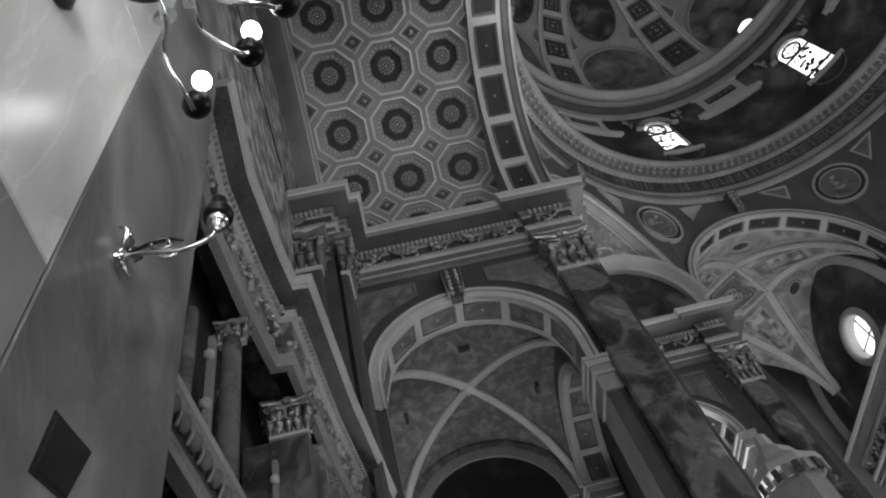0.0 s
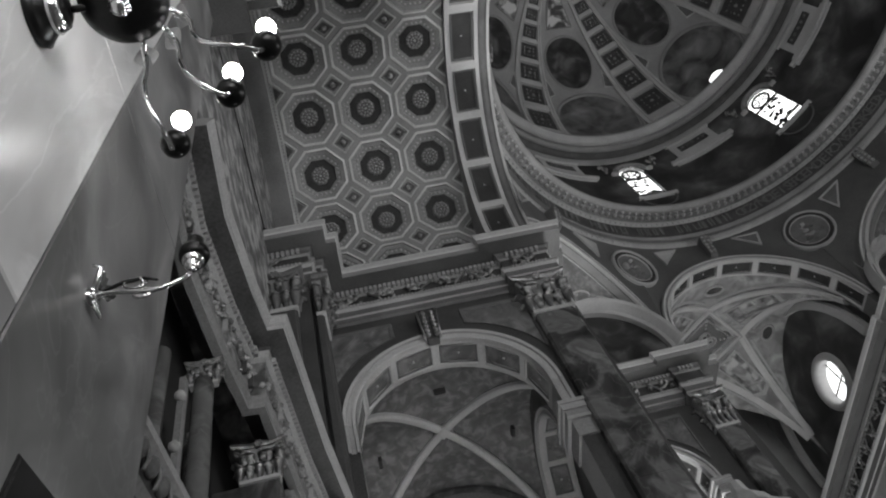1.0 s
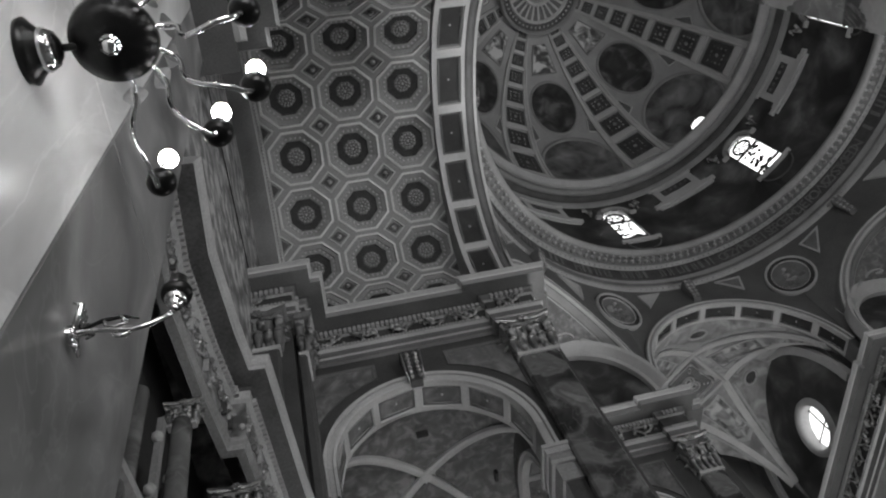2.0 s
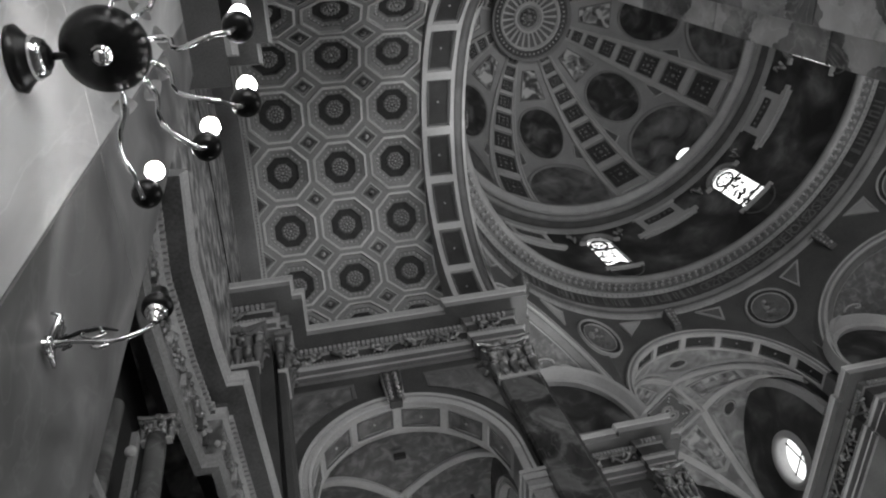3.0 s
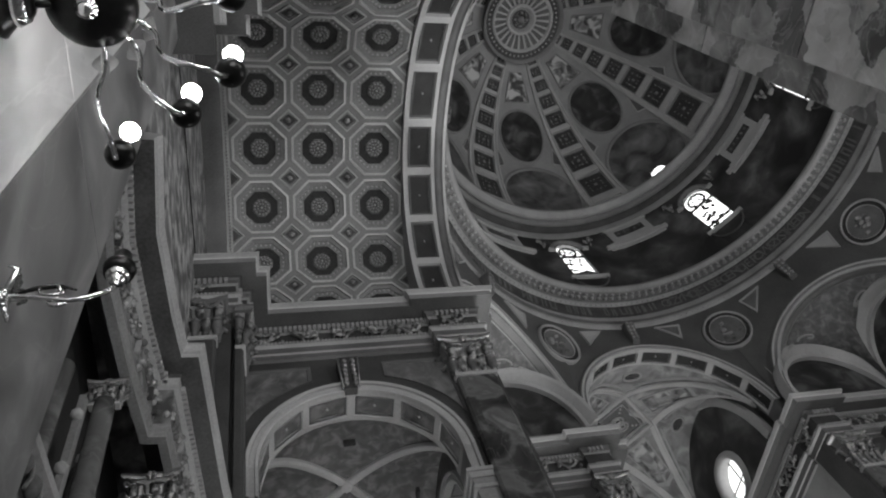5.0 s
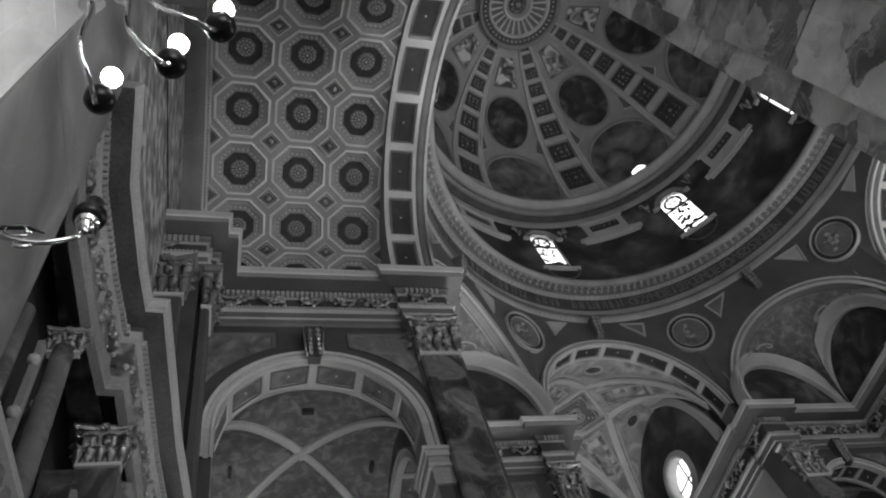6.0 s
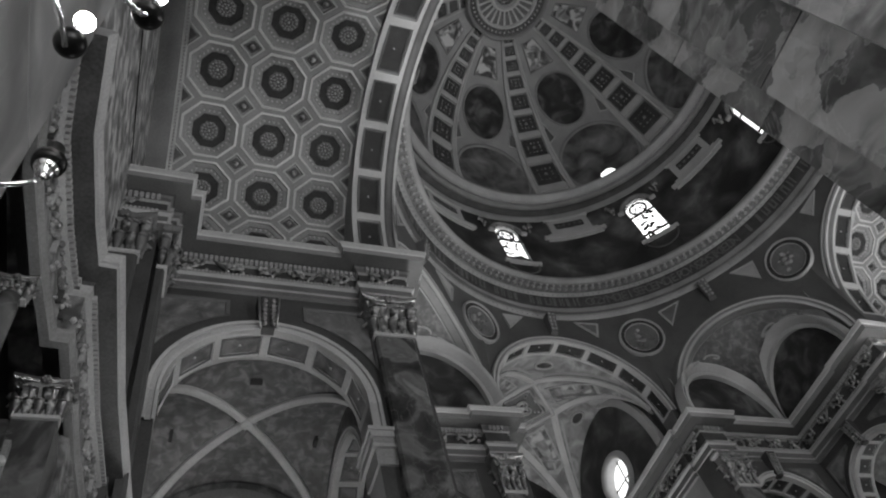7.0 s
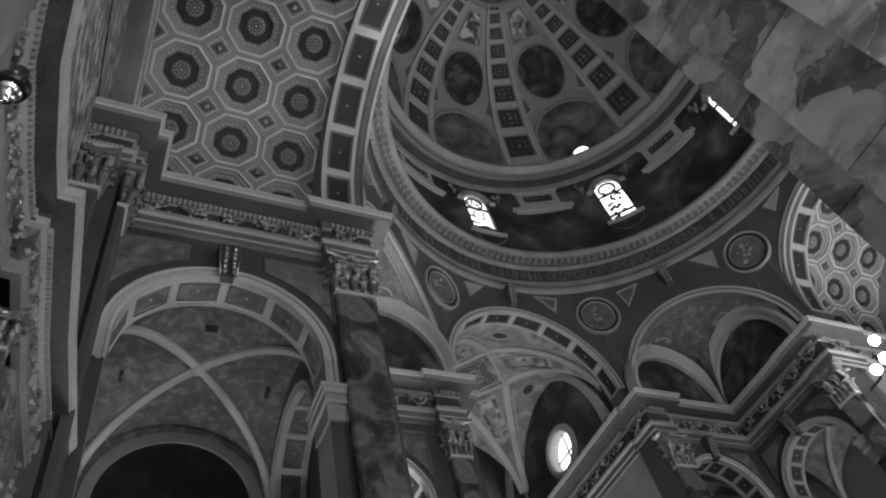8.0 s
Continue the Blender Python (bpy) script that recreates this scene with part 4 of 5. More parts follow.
SP = 9.35
# wall colour darkened to carry the shade on the lower walls
WALLD = material("shaded_plaster", 0.06, 0.6, 0, 0.35, 1.6)
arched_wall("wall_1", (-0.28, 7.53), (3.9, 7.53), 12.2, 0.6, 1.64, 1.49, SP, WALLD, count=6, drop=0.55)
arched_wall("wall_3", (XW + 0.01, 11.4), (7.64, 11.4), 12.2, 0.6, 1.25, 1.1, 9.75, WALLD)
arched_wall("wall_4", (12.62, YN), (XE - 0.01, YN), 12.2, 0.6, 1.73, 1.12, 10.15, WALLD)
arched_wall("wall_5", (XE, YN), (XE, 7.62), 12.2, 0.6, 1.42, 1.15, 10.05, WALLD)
for nm, lo, hi in (("wall_6", (7.08, 12.0, 0), (7.66, 18.2, 12.2)), ("wall_7", (12.62, 11.6, 0), (13.2, 18.2, 12.2)), ("wall_8", (7.1, 18.1, 0), (13.2, 18.6, 17.5)),
                   ("wall_9", (-1.75, 6.47, 0), (-0.45, 8.1, 12.2)), ("wall_10", (-0.45, 6.76, 0), (-0.28, 8.1, 12.2)), ("wall_2", (XW - 0.3, 8.13, 0), (XW, 11.45, 12.2)), ("wall_11", (17.2, 7.7, 0), (22.0, 8.1, 12.2)), ("wall_12", (22.0, 1.0, 0), (22.5, 8.6, 17)),
                   ("wall_13", (-2.6, -0.6, 7.3), (-1.05, 8.1, 13.1)), ("wall_16", (-2.6, -0.6, 0), (-1.96, 8.1, 7.3)), ("wall_17", (12.6, 13.8, 0), (19.4, 14.2, 12.4)), ("wall_18", (18.9, 7.6, 0), (19.4, 13.8, 12.4)), ("wall_19", (-0.8, 13.6, 0), (7.08, 14.0, 12.4)), ("wall_14", (-1.75, 0.3, 11.7), (3.8, 0.86, 12.2)), ("wall_15", (-1.75, -0.6, 11.7), (-0.45, 2.4, 12.2))):
    b = Build()
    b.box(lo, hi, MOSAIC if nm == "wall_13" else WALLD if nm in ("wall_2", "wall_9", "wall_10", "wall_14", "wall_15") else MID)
    structure(b, nm, "grey plastered inner church wall", "wall")

# end wall lunette above the cornice, with mosaic
b = Build()
rim = [(-1.03, C.y + 3.44 * COS(PI * j / 40), 13.39 + 2.95 * SIN(PI * j / 40)) for j in range(41)] + [(-1.03, C.y - 3.44, ZC), (-1.03, C.y + 3.44, ZC)]
b.add([(-1.03, C.y, ZC)] + rim, [(0, 1 + j, 1 + (j + 1) % 43) for j in range(43)], MOSAIC)
structure(b, "lunette_mosaic", "pale mosaic lunette above the end cornice", "mosaic")


# ---- pilasters ----
def capital(parent, w, d, z0, z1, leafy=None, bright=None):
    """A Corinthian capital in the local frame of a pilaster: front towards -y, w wide, d deep."""
    h = z1 - z0
    leafy, bright = leafy or ORN, bright or GILT
    b = Build()
    b.loft([[(x * f, y, z) for x, y in ((-w / 2, 0.02), (w / 2, 0.02), (w / 2, -d * f), (-w / 2, -d * f))] for z, f in ((z0, 1.0), (z0 + 0.08, 1.0), (z0 + 0.6 * h, 1.05), (z1 - 0.1, 1.25))], MID)
    b.loft([[(-w / 2 - 0.02, 0.02, z), (w / 2 + 0.02, 0.02, z), (w / 2 + 0.02, -d - 0.03, z), (-w / 2 - 0.02, -d - 0.03, z)] for z in (z0 - 0.03, z0 + 0.04)], LIGHT)
    cap = b.ob("capital", parent)
    b = Build()
    g = 0.16
    b.loft([[(-w / 2 - e, 0.02, z), (-w / 2 - e, -d - e, z), (-w / 4, -d - e * 0.55, z), (0, -d - e * 0.7, z), (w / 4, -d - e * 0.55, z), (w / 2 + e, -d - e, z), (w / 2 + e, 0.02, z)] for z, e in ((z1 - 0.1, g - 0.04), (z1 - 0.06, g), (z1, g))], bright)
    b.ob("abacus", cap)
    spots = [(x, -d, 0) for x in (-w * 0.5, -w * 0.25, 0, w * 0.25, w * 0.5)] + [(-w * 0.5, -d * 0.3, -90), (w * 0.5, -d * 0.3, 90)]
    for tier, (zb, hh, cur) in enumerate(((z0 + 0.04, 0.42 * h, 0.11), (z0 + 0.3 * h, 0.45 * h, 0.16))):
        for i, (x, y, rot) in enumerate(spots):
            if tier and i in (0, 2, 4):
                x += w * 0.125
            b = Build()
            m = Matrix.Translation((min(max(x, -w * 0.55), w * 0.55), y, zb)) @ Matrix.Rotation(radians(rot), 4, "Z")
            rows = []
            for j in range(7):
                t = j / 6
                wd = w * 0.13 * (0.55 + 0.9 * t - 1.1 * max(t - 0.6, 0)) * (1 + 0.15 * (j % 2))
                yy = -0.03 - cur * t**3
                zz = hh * (t if t < 0.85 else 0.85 - (t - 0.85) * 0.9)
                rows.append([m @ Vector((-wd, yy + 0.035, zz)), m @ Vector((-wd * 0.4, yy - 0.01, zz)), m @ Vector((0, yy - 0.03, zz)), m @ Vector((wd * 0.4, yy - 0.01, zz)), m @ Vector((wd, yy + 0.035, zz)), m @ Vector((0, yy + 0.03, zz))])
            b.loft(rows, leafy if (i + tier) % 2 else bright, True, True, True)
            b.ob("leaf", cap)
    for s in (-1, 1):
        b = Build()
        pts = []
        for j in range(20):
            t = j / 19
            th = 1.2 + 8.5 * t
            r = 0.11 * (1 - 0.8 * t)
            pts.append((s * (w / 2 + 0.04 + r * COS(th) * 0.8), -d - 0.08 - r * COS(th) * 0.4, z1 - 0.2 + r * SIN(th)))
        b.tube([(s * w * 0.12, -d - 0.03, z0 + 0.45 * h), (s * w * 0.3, -d - 0.05, z1 - 0.2)] + pts, [0.03] * 2 + [0.032 * (1 - 0.5 * j / 19) for j in range(20)], bright, 6)
        b.ob("volute", cap)
    b = Build()
    for j in range(7):
        a = 2 * PI * j / 6
        r = 0.06 if j < 6 else 0
        b.ball((r * COS(a), -d - 0.1, z1 - 0.06 + r * SIN(a)), 0.04, bright, 6, 4)
    b.ob("flower", cap)
    return cap


def pilaster(x, y, rot, w=0.68, d=0.16, mat=None, z1=11.78, caps=None):
    e = thing("pilaster", "dark veined marble pilaster with a gilded leafy capital", "pilaster", (x, y, 0), "crossing pilasters")
    e.rotation_euler = (0, 0, radians(rot))
    b = Build()
    c = 0.035
    ring = lambda z, k=0.0: [(px, py, z) for px, py in ((-w / 2 - k, 0.02), (-w / 2 - k, -d - k + c), (-w / 2 - k + c, -d - k), (w / 2 + k - c, -d - k), (w / 2 + k, -d - k + c), (w / 2 + k, 0.02))]
    b.loft([ring(1.4), ring(7.2)], mat or MARBLE)
    b.loft([ring(7.205), ring(z1 - 0.95)], mat or MARBLE)
    b.ob("shaft", e)
    b = Build()
    b.loft([ring(0, 0.12), ring(1.1, 0.12), ring(1.12, 0.08), ring(1.25, 0.1), ring(1.3, 0.03), ring(1.4, 0.0)], LIGHT)
    b.ob("base", e)
    capital(e, w, d, z1 - 0.95, z1, *(caps or ()))
    return e


pilaster(3.45, 7.53, 0)
pilaster(7.14, 11.4, 0, 0.5)
pilaster(13.08, YN, 0, 0.62)
pilaster(XE, 7.93, -90, 0.56)
# left pilasters and capitals use darker copies for the shade on that side
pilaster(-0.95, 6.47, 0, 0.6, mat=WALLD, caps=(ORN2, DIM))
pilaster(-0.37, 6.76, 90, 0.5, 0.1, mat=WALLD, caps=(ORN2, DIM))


# ---- chapel behind the side arch, with a cross vault ----
def star_ribs(cx, cy, hx, hy, h):
    """Crown panel set on its corners, ribs from each of its corners to the feet of the vault, and framed webs between."""
    E_ = 0.47
    turned = lambda p, q: ((p[0], p[1]), (-p[1], p[0]), (-p[0], -p[1]), (p[1], -p[0]))[q]
    def on(p, lift=0.0):
        return Vector((cx + hx * p[0], cy + hy * p[1], h(p[0], p[1]) - lift))
    def strip(b, pts, wide, deep, mat):
        """A moulded band along points of the vault, wide and standing proud of the web."""
        rows = []
        for i, p in enumerate(pts):
            q0, q1 = on(pts[max(i - 1, 0)]), on(pts[min(i + 1, len(pts) - 1)])
            d = (q1 - q0).normalized()
            inn = Vector((-p[0] * 0.8, -p[1] * 0.8, -0.8)).normalized()
            n = d.cross(inn).normalized()
            inn = n.cross(d).normalized()
            if inn.z > 0:
                inn = -inn
            c = on(p) - inn * 0.03
            rows.append([c - n * wide, c - n * wide + inn * deep, c - n * wide * 0.55 + inn * deep, c - n * wide * 0.5 + inn * deep * 1.5, c + n * wide * 0.5 + inn * deep * 1.5, c + n * wide * 0.55 + inn * deep, c + n * wide + inn * deep, c + n * wide])
        b.loft(rows, mat)
    line = lambda p, q, n=14: [(p[0] + (q[0] - p[0]) * i / n, p[1] + (q[1] - p[1]) * i / n) for i in range(n + 1)]
    crown = thing("crown_panel", "square moulded vault crown panel with a quatrefoil", "ceiling panel")
    b = Build()
    top = lambda x, y, d: Vector((cx + hx * x, cy + hy * y, h(0, 0) - d))
    sq = [(E_, 0), (0, E_), (-E_, 0), (0, -E_)]
    b.add([top(x, y, 0.04) for x, y in sq], [(0, 1, 2, 3)], DIM)
    b.ob("field", crown)
    b = Build()
    b.tube([top(x, y, 0.08) for x, y in sq + sq[:2]], 0.09, LIGHT, 6)
    b.tube([top(x * 0.74, y * 0.74, 0.07) for x, y in sq + sq[:2]], 0.03, SOFT, 5)
    b.ob("frame", crown)
    b = Build()
    for i in range(4):
        a0 = PI / 2 * i
        b.tube([top(0.085 * COS(a0) + 0.07 * COS(2 * PI * j / 12), 0.085 * SIN(a0) + 0.07 * SIN(2 * PI * j / 12), 0.08) for j in range(13)], 0.04, SOFT, 5)
        b.tube([top(0.085 * COS(a0) + 0.035 * COS(2 * PI * j / 8), 0.085 * SIN(a0) + 0.035 * SIN(2 * PI * j / 8), 0.08) for j in range(9)], 0.025, LIGHT, 5)
        for r in (0.22, 0.27, 0.32):
            b.ball(top(r * COS(a0), r * SIN(a0), 0.07), 0.035, LIGHT, 6, 4)
    tagged(b.ob("quatrefoil", crown), kind="stuff")
    for q in range(4):
        for s in (-1, 1):
            b = Build()
            strip(b, [turned(p, q) for p in line((E_, 0.0), (0.985, s * 0.965), 20)], 0.13, 0.05, LIGHT)
            tagged(b.ob("vault_rib"), "light moulded rib of the transept star vault", "vault rib", "star vault ribs")
            # narrow inner frame that follows the rib on the lunette side
            b = Build()
            strip(b, [turned(p, q) for p in line((0.62, s * 0.08), (0.975, s * 0.78), 14)], 0.045, 0.04, SOFT)
            tagged(b.ob("web_frame"), "pale moulded frame on a vault web", "moulding", "vault web frames")
        # oval cartouche between two ribs
        b = Build()
        b.tube([on(turned((0.8 + 0.07 * COS(2 * PI * j / 16), 0.11 * SIN(2 * PI * j / 16)), q), 0.02) for j in range(17)], 0.04, SOFT, 5)
        oval = [on(turned((0.8 + 0.06 * COS(2 * PI * j / 16), 0.1 * SIN(2 * PI * j / 16)), q), 0.012) for j in range(16)]
        b.add(oval, [tuple(range(16))], PICT)
        tagged(b.ob("oval_cartouche"), "small dark oval picture in a pale frame on a vault web", "painting", "vault cartouches")
        # painted figure field between the crown and a foot of the vault
        b = Build()
        tri = [(0.40, 0.16), (0.16, 0.40), (0.62, 0.80), (0.80, 0.62)]
        pts = []
        for i in range(4):
            pts += line(tri[i], tri[(i + 1) % 4], 6)[:-1]
        c = (sum(p[0] for p in tri) / 4, sum(p[1] for p in tri) / 4)
        ring = lambda f, lift: [on(turned((c[0] + (p[0] - c[0]) * f, c[1] + (p[1] - c[1]) * f), q), lift) for p in pts]
        b.loft([ring(0.93, -0.02), ring(0.93, 0.04), ring(0.82, 0.04), ring(0.8, 0.0)], SOFT, True, False)
        b.loft([ring(0.8, 0.012), ring(0.4, 0.03)], MOSAIC, True, False)
        tagged(b.ob("figure_field"), "pale painted figure field framed on a vault web", "painting", "vault figure fields")


def cross_vault(name, cx, cy, hx, hy, zs, rise, web, label, ribw=0.1, frames=False, swell=0.0):
    b = Build()
    def h(x, y):
        return zs + rise * (1 - swell * max(x * x, y * y)) * max(math.sqrt(max(1 - x * x, 0)), math.sqrt(max(1 - y * y, 0)))
    b.grid(lambda u, v: (cx + hx * (2 * u - 1), cy + hy * (2 * v - 1), h(2 * u - 1, 2 * v - 1)), 48, 48, web, False)
    structure(b, name, label, "vaulted ceiling")
    if frames:
        star_ribs(cx, cy, hx, hy, h)
        return
    for s in (-1, 1):
        b = Build()
        rows = []
        d = Vector((hx, s * hy, 0)).normalized()
        n = Vector((-d.y, d.x, 0))
        for j in range(41):
            a = PI * j / 40
            t = -COS(a)
            p = Vector((cx + hx * t, cy + s * hy * t, zs + rise * (1 - swell * t * t) * SIN(a) + 0.02))
            inn = Vector((-d.x * t * 0.6, -d.y * t * 0.6, -SIN(a))).normalized()
            rows.append([p - n * ribw, p - n * ribw + inn * 0.07, p - n * ribw * 0.5 + inn * 0.1, p + n * ribw * 0.5 + inn * 0.1, p + n * ribw + inn * 0.07, p + n * ribw])
        b.loft(rows, LIGHT)
        tagged(b.ob("vault_rib"), "light moulded diagonal rib of a cross vault", "vault rib", "vault ribs")
    b = Build()
    m = Matrix.Translation((cx, cy, zs + rise))
    b.lathe([(0.12, 0.02), (0.12, -0.08), (0.08, -0.11), (0.06, -0.1), (0.001, -0.13)], LIGHT, m, 20)
    for j in range(8):
        a = 2 * PI * j / 8
        b.ball(m @ Vector((0.17 * COS(a), 0.17 * SIN(a), -0.02)), 0.03, ORN, 6, 4)
    tagged(b.ob("vault_boss"), "round stucco boss where vault ribs cross", "boss", "vault bosses")


def arc_band(b, fn, r0, r1, o0, o1, mat, n=36):
    b.loft([[fn(r0, PI * j / n, o0), fn(r0, PI * j / n, o1), fn(r1, PI * j / n, o1), fn(r1, PI * j / n, o0)] for j in range(n + 1)], mat)


NICHE_SHADE = ramped("niche_shade", [(0.4, 0.006), (0.55, 0.014), (0.7, 0.05)], 1.8, 0.5, 4, 0.5)
CHX, CHY = 1.36, 9.72
cross_vault("ceiling_chapel", CHX, CHY, 1.66, 1.62, 9.45, 1.55, ARAB, "painted cross vault of a side chapel", 0.075)
b = Build()
b.box((-0.8, CHY + 1.6, 0), (3.6, CHY + 2.1, 12), ARAB)
b.box((-0.8, 8.1, 0), (CHX - 1.66, CHY + 1.6, 12), ARAB)
structure(b, "wall_chapel", "dim painted chapel wall", "wall")
b = Build()
back = lambda r, a, o: Vector((CHX - r * COS(a), CHY + 1.6 - o, 9.3 + r * SIN(a)))
arc_band(b, back, 1.3, 1.5, 0, 0.08, MID)
b.ob("back_arch")
tagged(bpy.data.objects["back_arch"], "grey moulded arch framing a dark chapel niche", "arch")
# near-black sheet fills the niche to give its shade
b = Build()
b.add([back(1.3, PI * j / 36, 0.02) for j in range(37)] + [(CHX + 1.3, CHY + 1.58, 5), (CHX - 1.3, CHY + 1.58, 5)], [tuple(range(39))], NICHE_SHADE)
tagged(b.ob("niche_shade_sheet"), "near-black sheet standing for the shade in the chapel niche", "painting")
arched_wall("wall_chapel_east", (CHX + 1.66, CHY + 1.6), (CHX + 1.66, 8.13), 12, 0.55, 1.55, 1.2, 9.2, ARAB, "chapel side wall with a panelled arch", True, 0.5, False, 6)
# small dark vent slots in the vault webs
for x, y, z, r in ((CHX, 8.62, 10.85, 0), (CHX - 1.22, CHY, 10.6, 90), (CHX + 1.2, CHY, 10.6, 90)):
    b = Build()
    m = Matrix.Translation((x, y, z)) @ Matrix.Rotation(radians(r), 4, "Z")
    b.box((-0.1, -0.03, -0.05), (0.1, 0.03, 0.05), BLACK, m)
    tagged(b.ob("vent_slot"), "small dark vent slot in a chapel vault", "vent", "chapel vents")


# ---- corner squinches ----
def squinch(k):
    mid, out, along = side_frame(k)
    R_IN, SPRING = side_size(k)[1:]
    sx, sy = (1 if out.x > 0 else -1), (1 if out.y > 0 else -1)
    cx, cy = (XE if sx > 0 else XW), (YN if sy > 0 else YS)
    corner = Vector((cx, cy, 0))
    half = 1.5
    def lun(which, a, r=half, o=0.0):
        """Point of the lunette arch on one of the two walls; a from 0 at the corner to pi."""
        s = max(half + (0.22 if which == 0 else 0.0) - r * COS(a), 0.02)
        o = min(o, s)
        if which == 0:
            return corner + Vector((-sx * s, -sy * o, 13.02 + r * 1.22 * SIN(a)))
        return corner + Vector((-sx * o, -sy * s, 13.02 + r * 1.22 * SIN(a)))
    flip = 1 if (along.dot(Vector((sx, -sy, 0))) > 0) else -1
    def diag(which, t):
        a = PI / 2 * t * (1 if which == 1 else -1) * flip
        return mid + along * (R_IN * SIN(a)) + out * 0.3 + Vector((0, 0, SPRING + R_IN * COS(a)))
    for which in (0, 1):
        b = Build()
        b.grid(lambda u, v: lun(which, PI * u, half + 0.2, 0.3).lerp(diag(which, u), v), 28, 10, ARAB)
        structure(b, "ceiling_squinch", "painted squinch web over a corner of the crossing", "vaulted ceiling")
        b = Build()
        b.loft([[lun(which, PI * j / 32, half - 0.06, -0.02), lun(which, PI * j / 32, half - 0.06, 0.12), lun(which, PI * j / 32, half + 0.02, 0.14), lun(which, PI * j / 32, half + 0.04, 0.12), lun(which, PI * j / 32, half + 0.16, 0.3), lun(which, PI * j / 32, half + 0.22, 0.34), lun(which, PI * j / 32, half + 0.24, -0.02)] for j in range(33)], LIGHT)
        tagged(b.ob("lunette_arch"), "light moulded arch framing a dark corner lunette", "arch", "lunette arches")
        fr = thing("lunette_fresco", "dark fresco in a corner lunette", "painting", group="corner lunettes")
        b = Build()
        b.add([lun(which, PI * j / 32, half, -0.01) for j in range(33)], [tuple(range(33))], PICT)
        b.ob("picture", fr)
        b = Build()
        b.grid(lambda u, v: corner + (Vector((-sx * 3.1 * u, sy * 0.02, 12.97 + 4.1 * v)) if which == 0 else Vector((sx * 0.02, -sy * 3.1 * u, 12.97 + 4.1 * v))), 1, 1, MID)
        b.ob("surround", fr)
        # foliage scrolls painted in raised stucco on the web
        b = Build()
        for q in range(3):
            pts = []
            for j in range(18):
                t = j / 17
                u, v = 0.35 + 0.2 * q + 0.09 * (1 - t) * COS(6 * t + q), 0.55 + 0.16 * (1 - t) * SIN(6 * t + q)
                pts.append(lun(which, PI * u, half + 0.2, 0.3).lerp(diag(which, u), v) - out * 0.03)
            b.tube(pts, 0.034, SOFT, 5)
        tagged(b.ob("scroll_relief"), "grey foliage scrolls on a corner squinch", "relief carving", "squinch scrolls")


for k in (1, 3, 5):
    squinch(k)


# ---- transept with cross vault and round window ----
cross_vault("ceiling_transept", C.x, 14.25, 2.48, 2.5, 13.45, 3.0, WEB, "stuccoed cross vault of the transept", 0.1, True, 0.1)
for s in (-1, 1):
    xw = C.x + s * 2.5
    b = Build()
    side = lambda r, a, o: Vector((xw - s * o, 14.95 - r * 1.08 * COS(a), 13.3 + r * 1.27 * SIN(a)))
    arc_band(b, side, 2.5, 2.72, -0.05, 0.14, LIGHT)
    tagged(b.ob("lunette_arch"), "light moulded arch framing a painted transept lunette", "arch", "transept arches")
    b = Build()
    # lunette wall with its round opening
    n = 40
    oc = Vector((xw, 14.42, 14.0))
    hole = [oc + Vector((0, 0.62 * COS(2 * PI * j / n), 0.62 * SIN(2 * PI * j / n))) for j in range(n)]
    rim = []
    for j in range(n):
        a = 2 * PI * j / n
        dy, dz = COS(a), SIN(a)
        f = min((3.8 if dy > 0 else 2.4) / max(abs(dy), 1e-6), (2.4 if dz > 0 else 2.1) / max(abs(dz), 1e-6))
        rim.append(oc + Vector((0, dy * f, dz * f)))
    b.loft([hole, rim], FRESCO, True, False)
    b.loft([hole, [p + Vector((s * 0.4, 0, 0)) for p in hole]], LIGHT, True, False, True)
    structure(b, "wall_transept", "painted transept lunette wall with a round window", "wall")
    e = thing("round_window", "round transept window, overexposed with daylight", "window", group="round windows")
    tagged(e, kind="structure")
    b = Build()
    b.add([p + Vector((s * 0.3, 0, 0)) for p in hole], [tuple(range(n))], DAY)
    b.ob("pane", e)
    b = Build()
    mm = Matrix.Translation(oc) @ Matrix.Rotation(-s * PI / 2, 4, "Y")
    b.lathe([(0.6, -0.05), (0.6, 0.06), (0.66, 0.1), (0.74, 0.1), (0.76, 0.05), (0.8, 0.05), (0.82, -0.02)], LIGHT, mm, 40)
    b.ob("window_frame", e)
    b = Build()
    b.tube([oc + Vector((s * 0.26, -0.62, 0)), oc + Vector((s * 0.26, 0.62, 0))], 0.025, DIM, 5)
    b.tube([oc + Vector((s * 0.26, 0, -0.62)), oc + Vector((s * 0.26, 0, 0.62))], 0.025, DIM, 5)
    b.ob("glazing_bar", e)

cross_vault("ceiling_corner_chapel", 17.5, 9.6, 1.3, 1.7, 10.1, 1.55, WEB, "dim cross vault of a corner chapel", 0.07)
cross_vault("ceiling_corner_chapel", 14.4, 12.7, 1.6, 1.15, 10.2, 1.5, WEB, "dim cross vault of a corner chapel", 0.07)
cross_vault("ceiling_corner_chapel", 5.3, 12.6, 1.6, 1.1, 9.9, 1.5, WEB, "dim cross vault of a corner chapel", 0.07)

# ---- far arm with its own coffered vault ----
b = coffered("barrel", nave, 17.95, 3, PITCH, 8, DA, "")
b.grid(lambda u, v: nave(21.0 + 1.2 * u, PI * (v - 0.5)), 1, 40, DIM)
structure(b, "ceiling_far_arm", "coffered barrel vault of the far church arm", "vaulted ceiling")
b = Build()
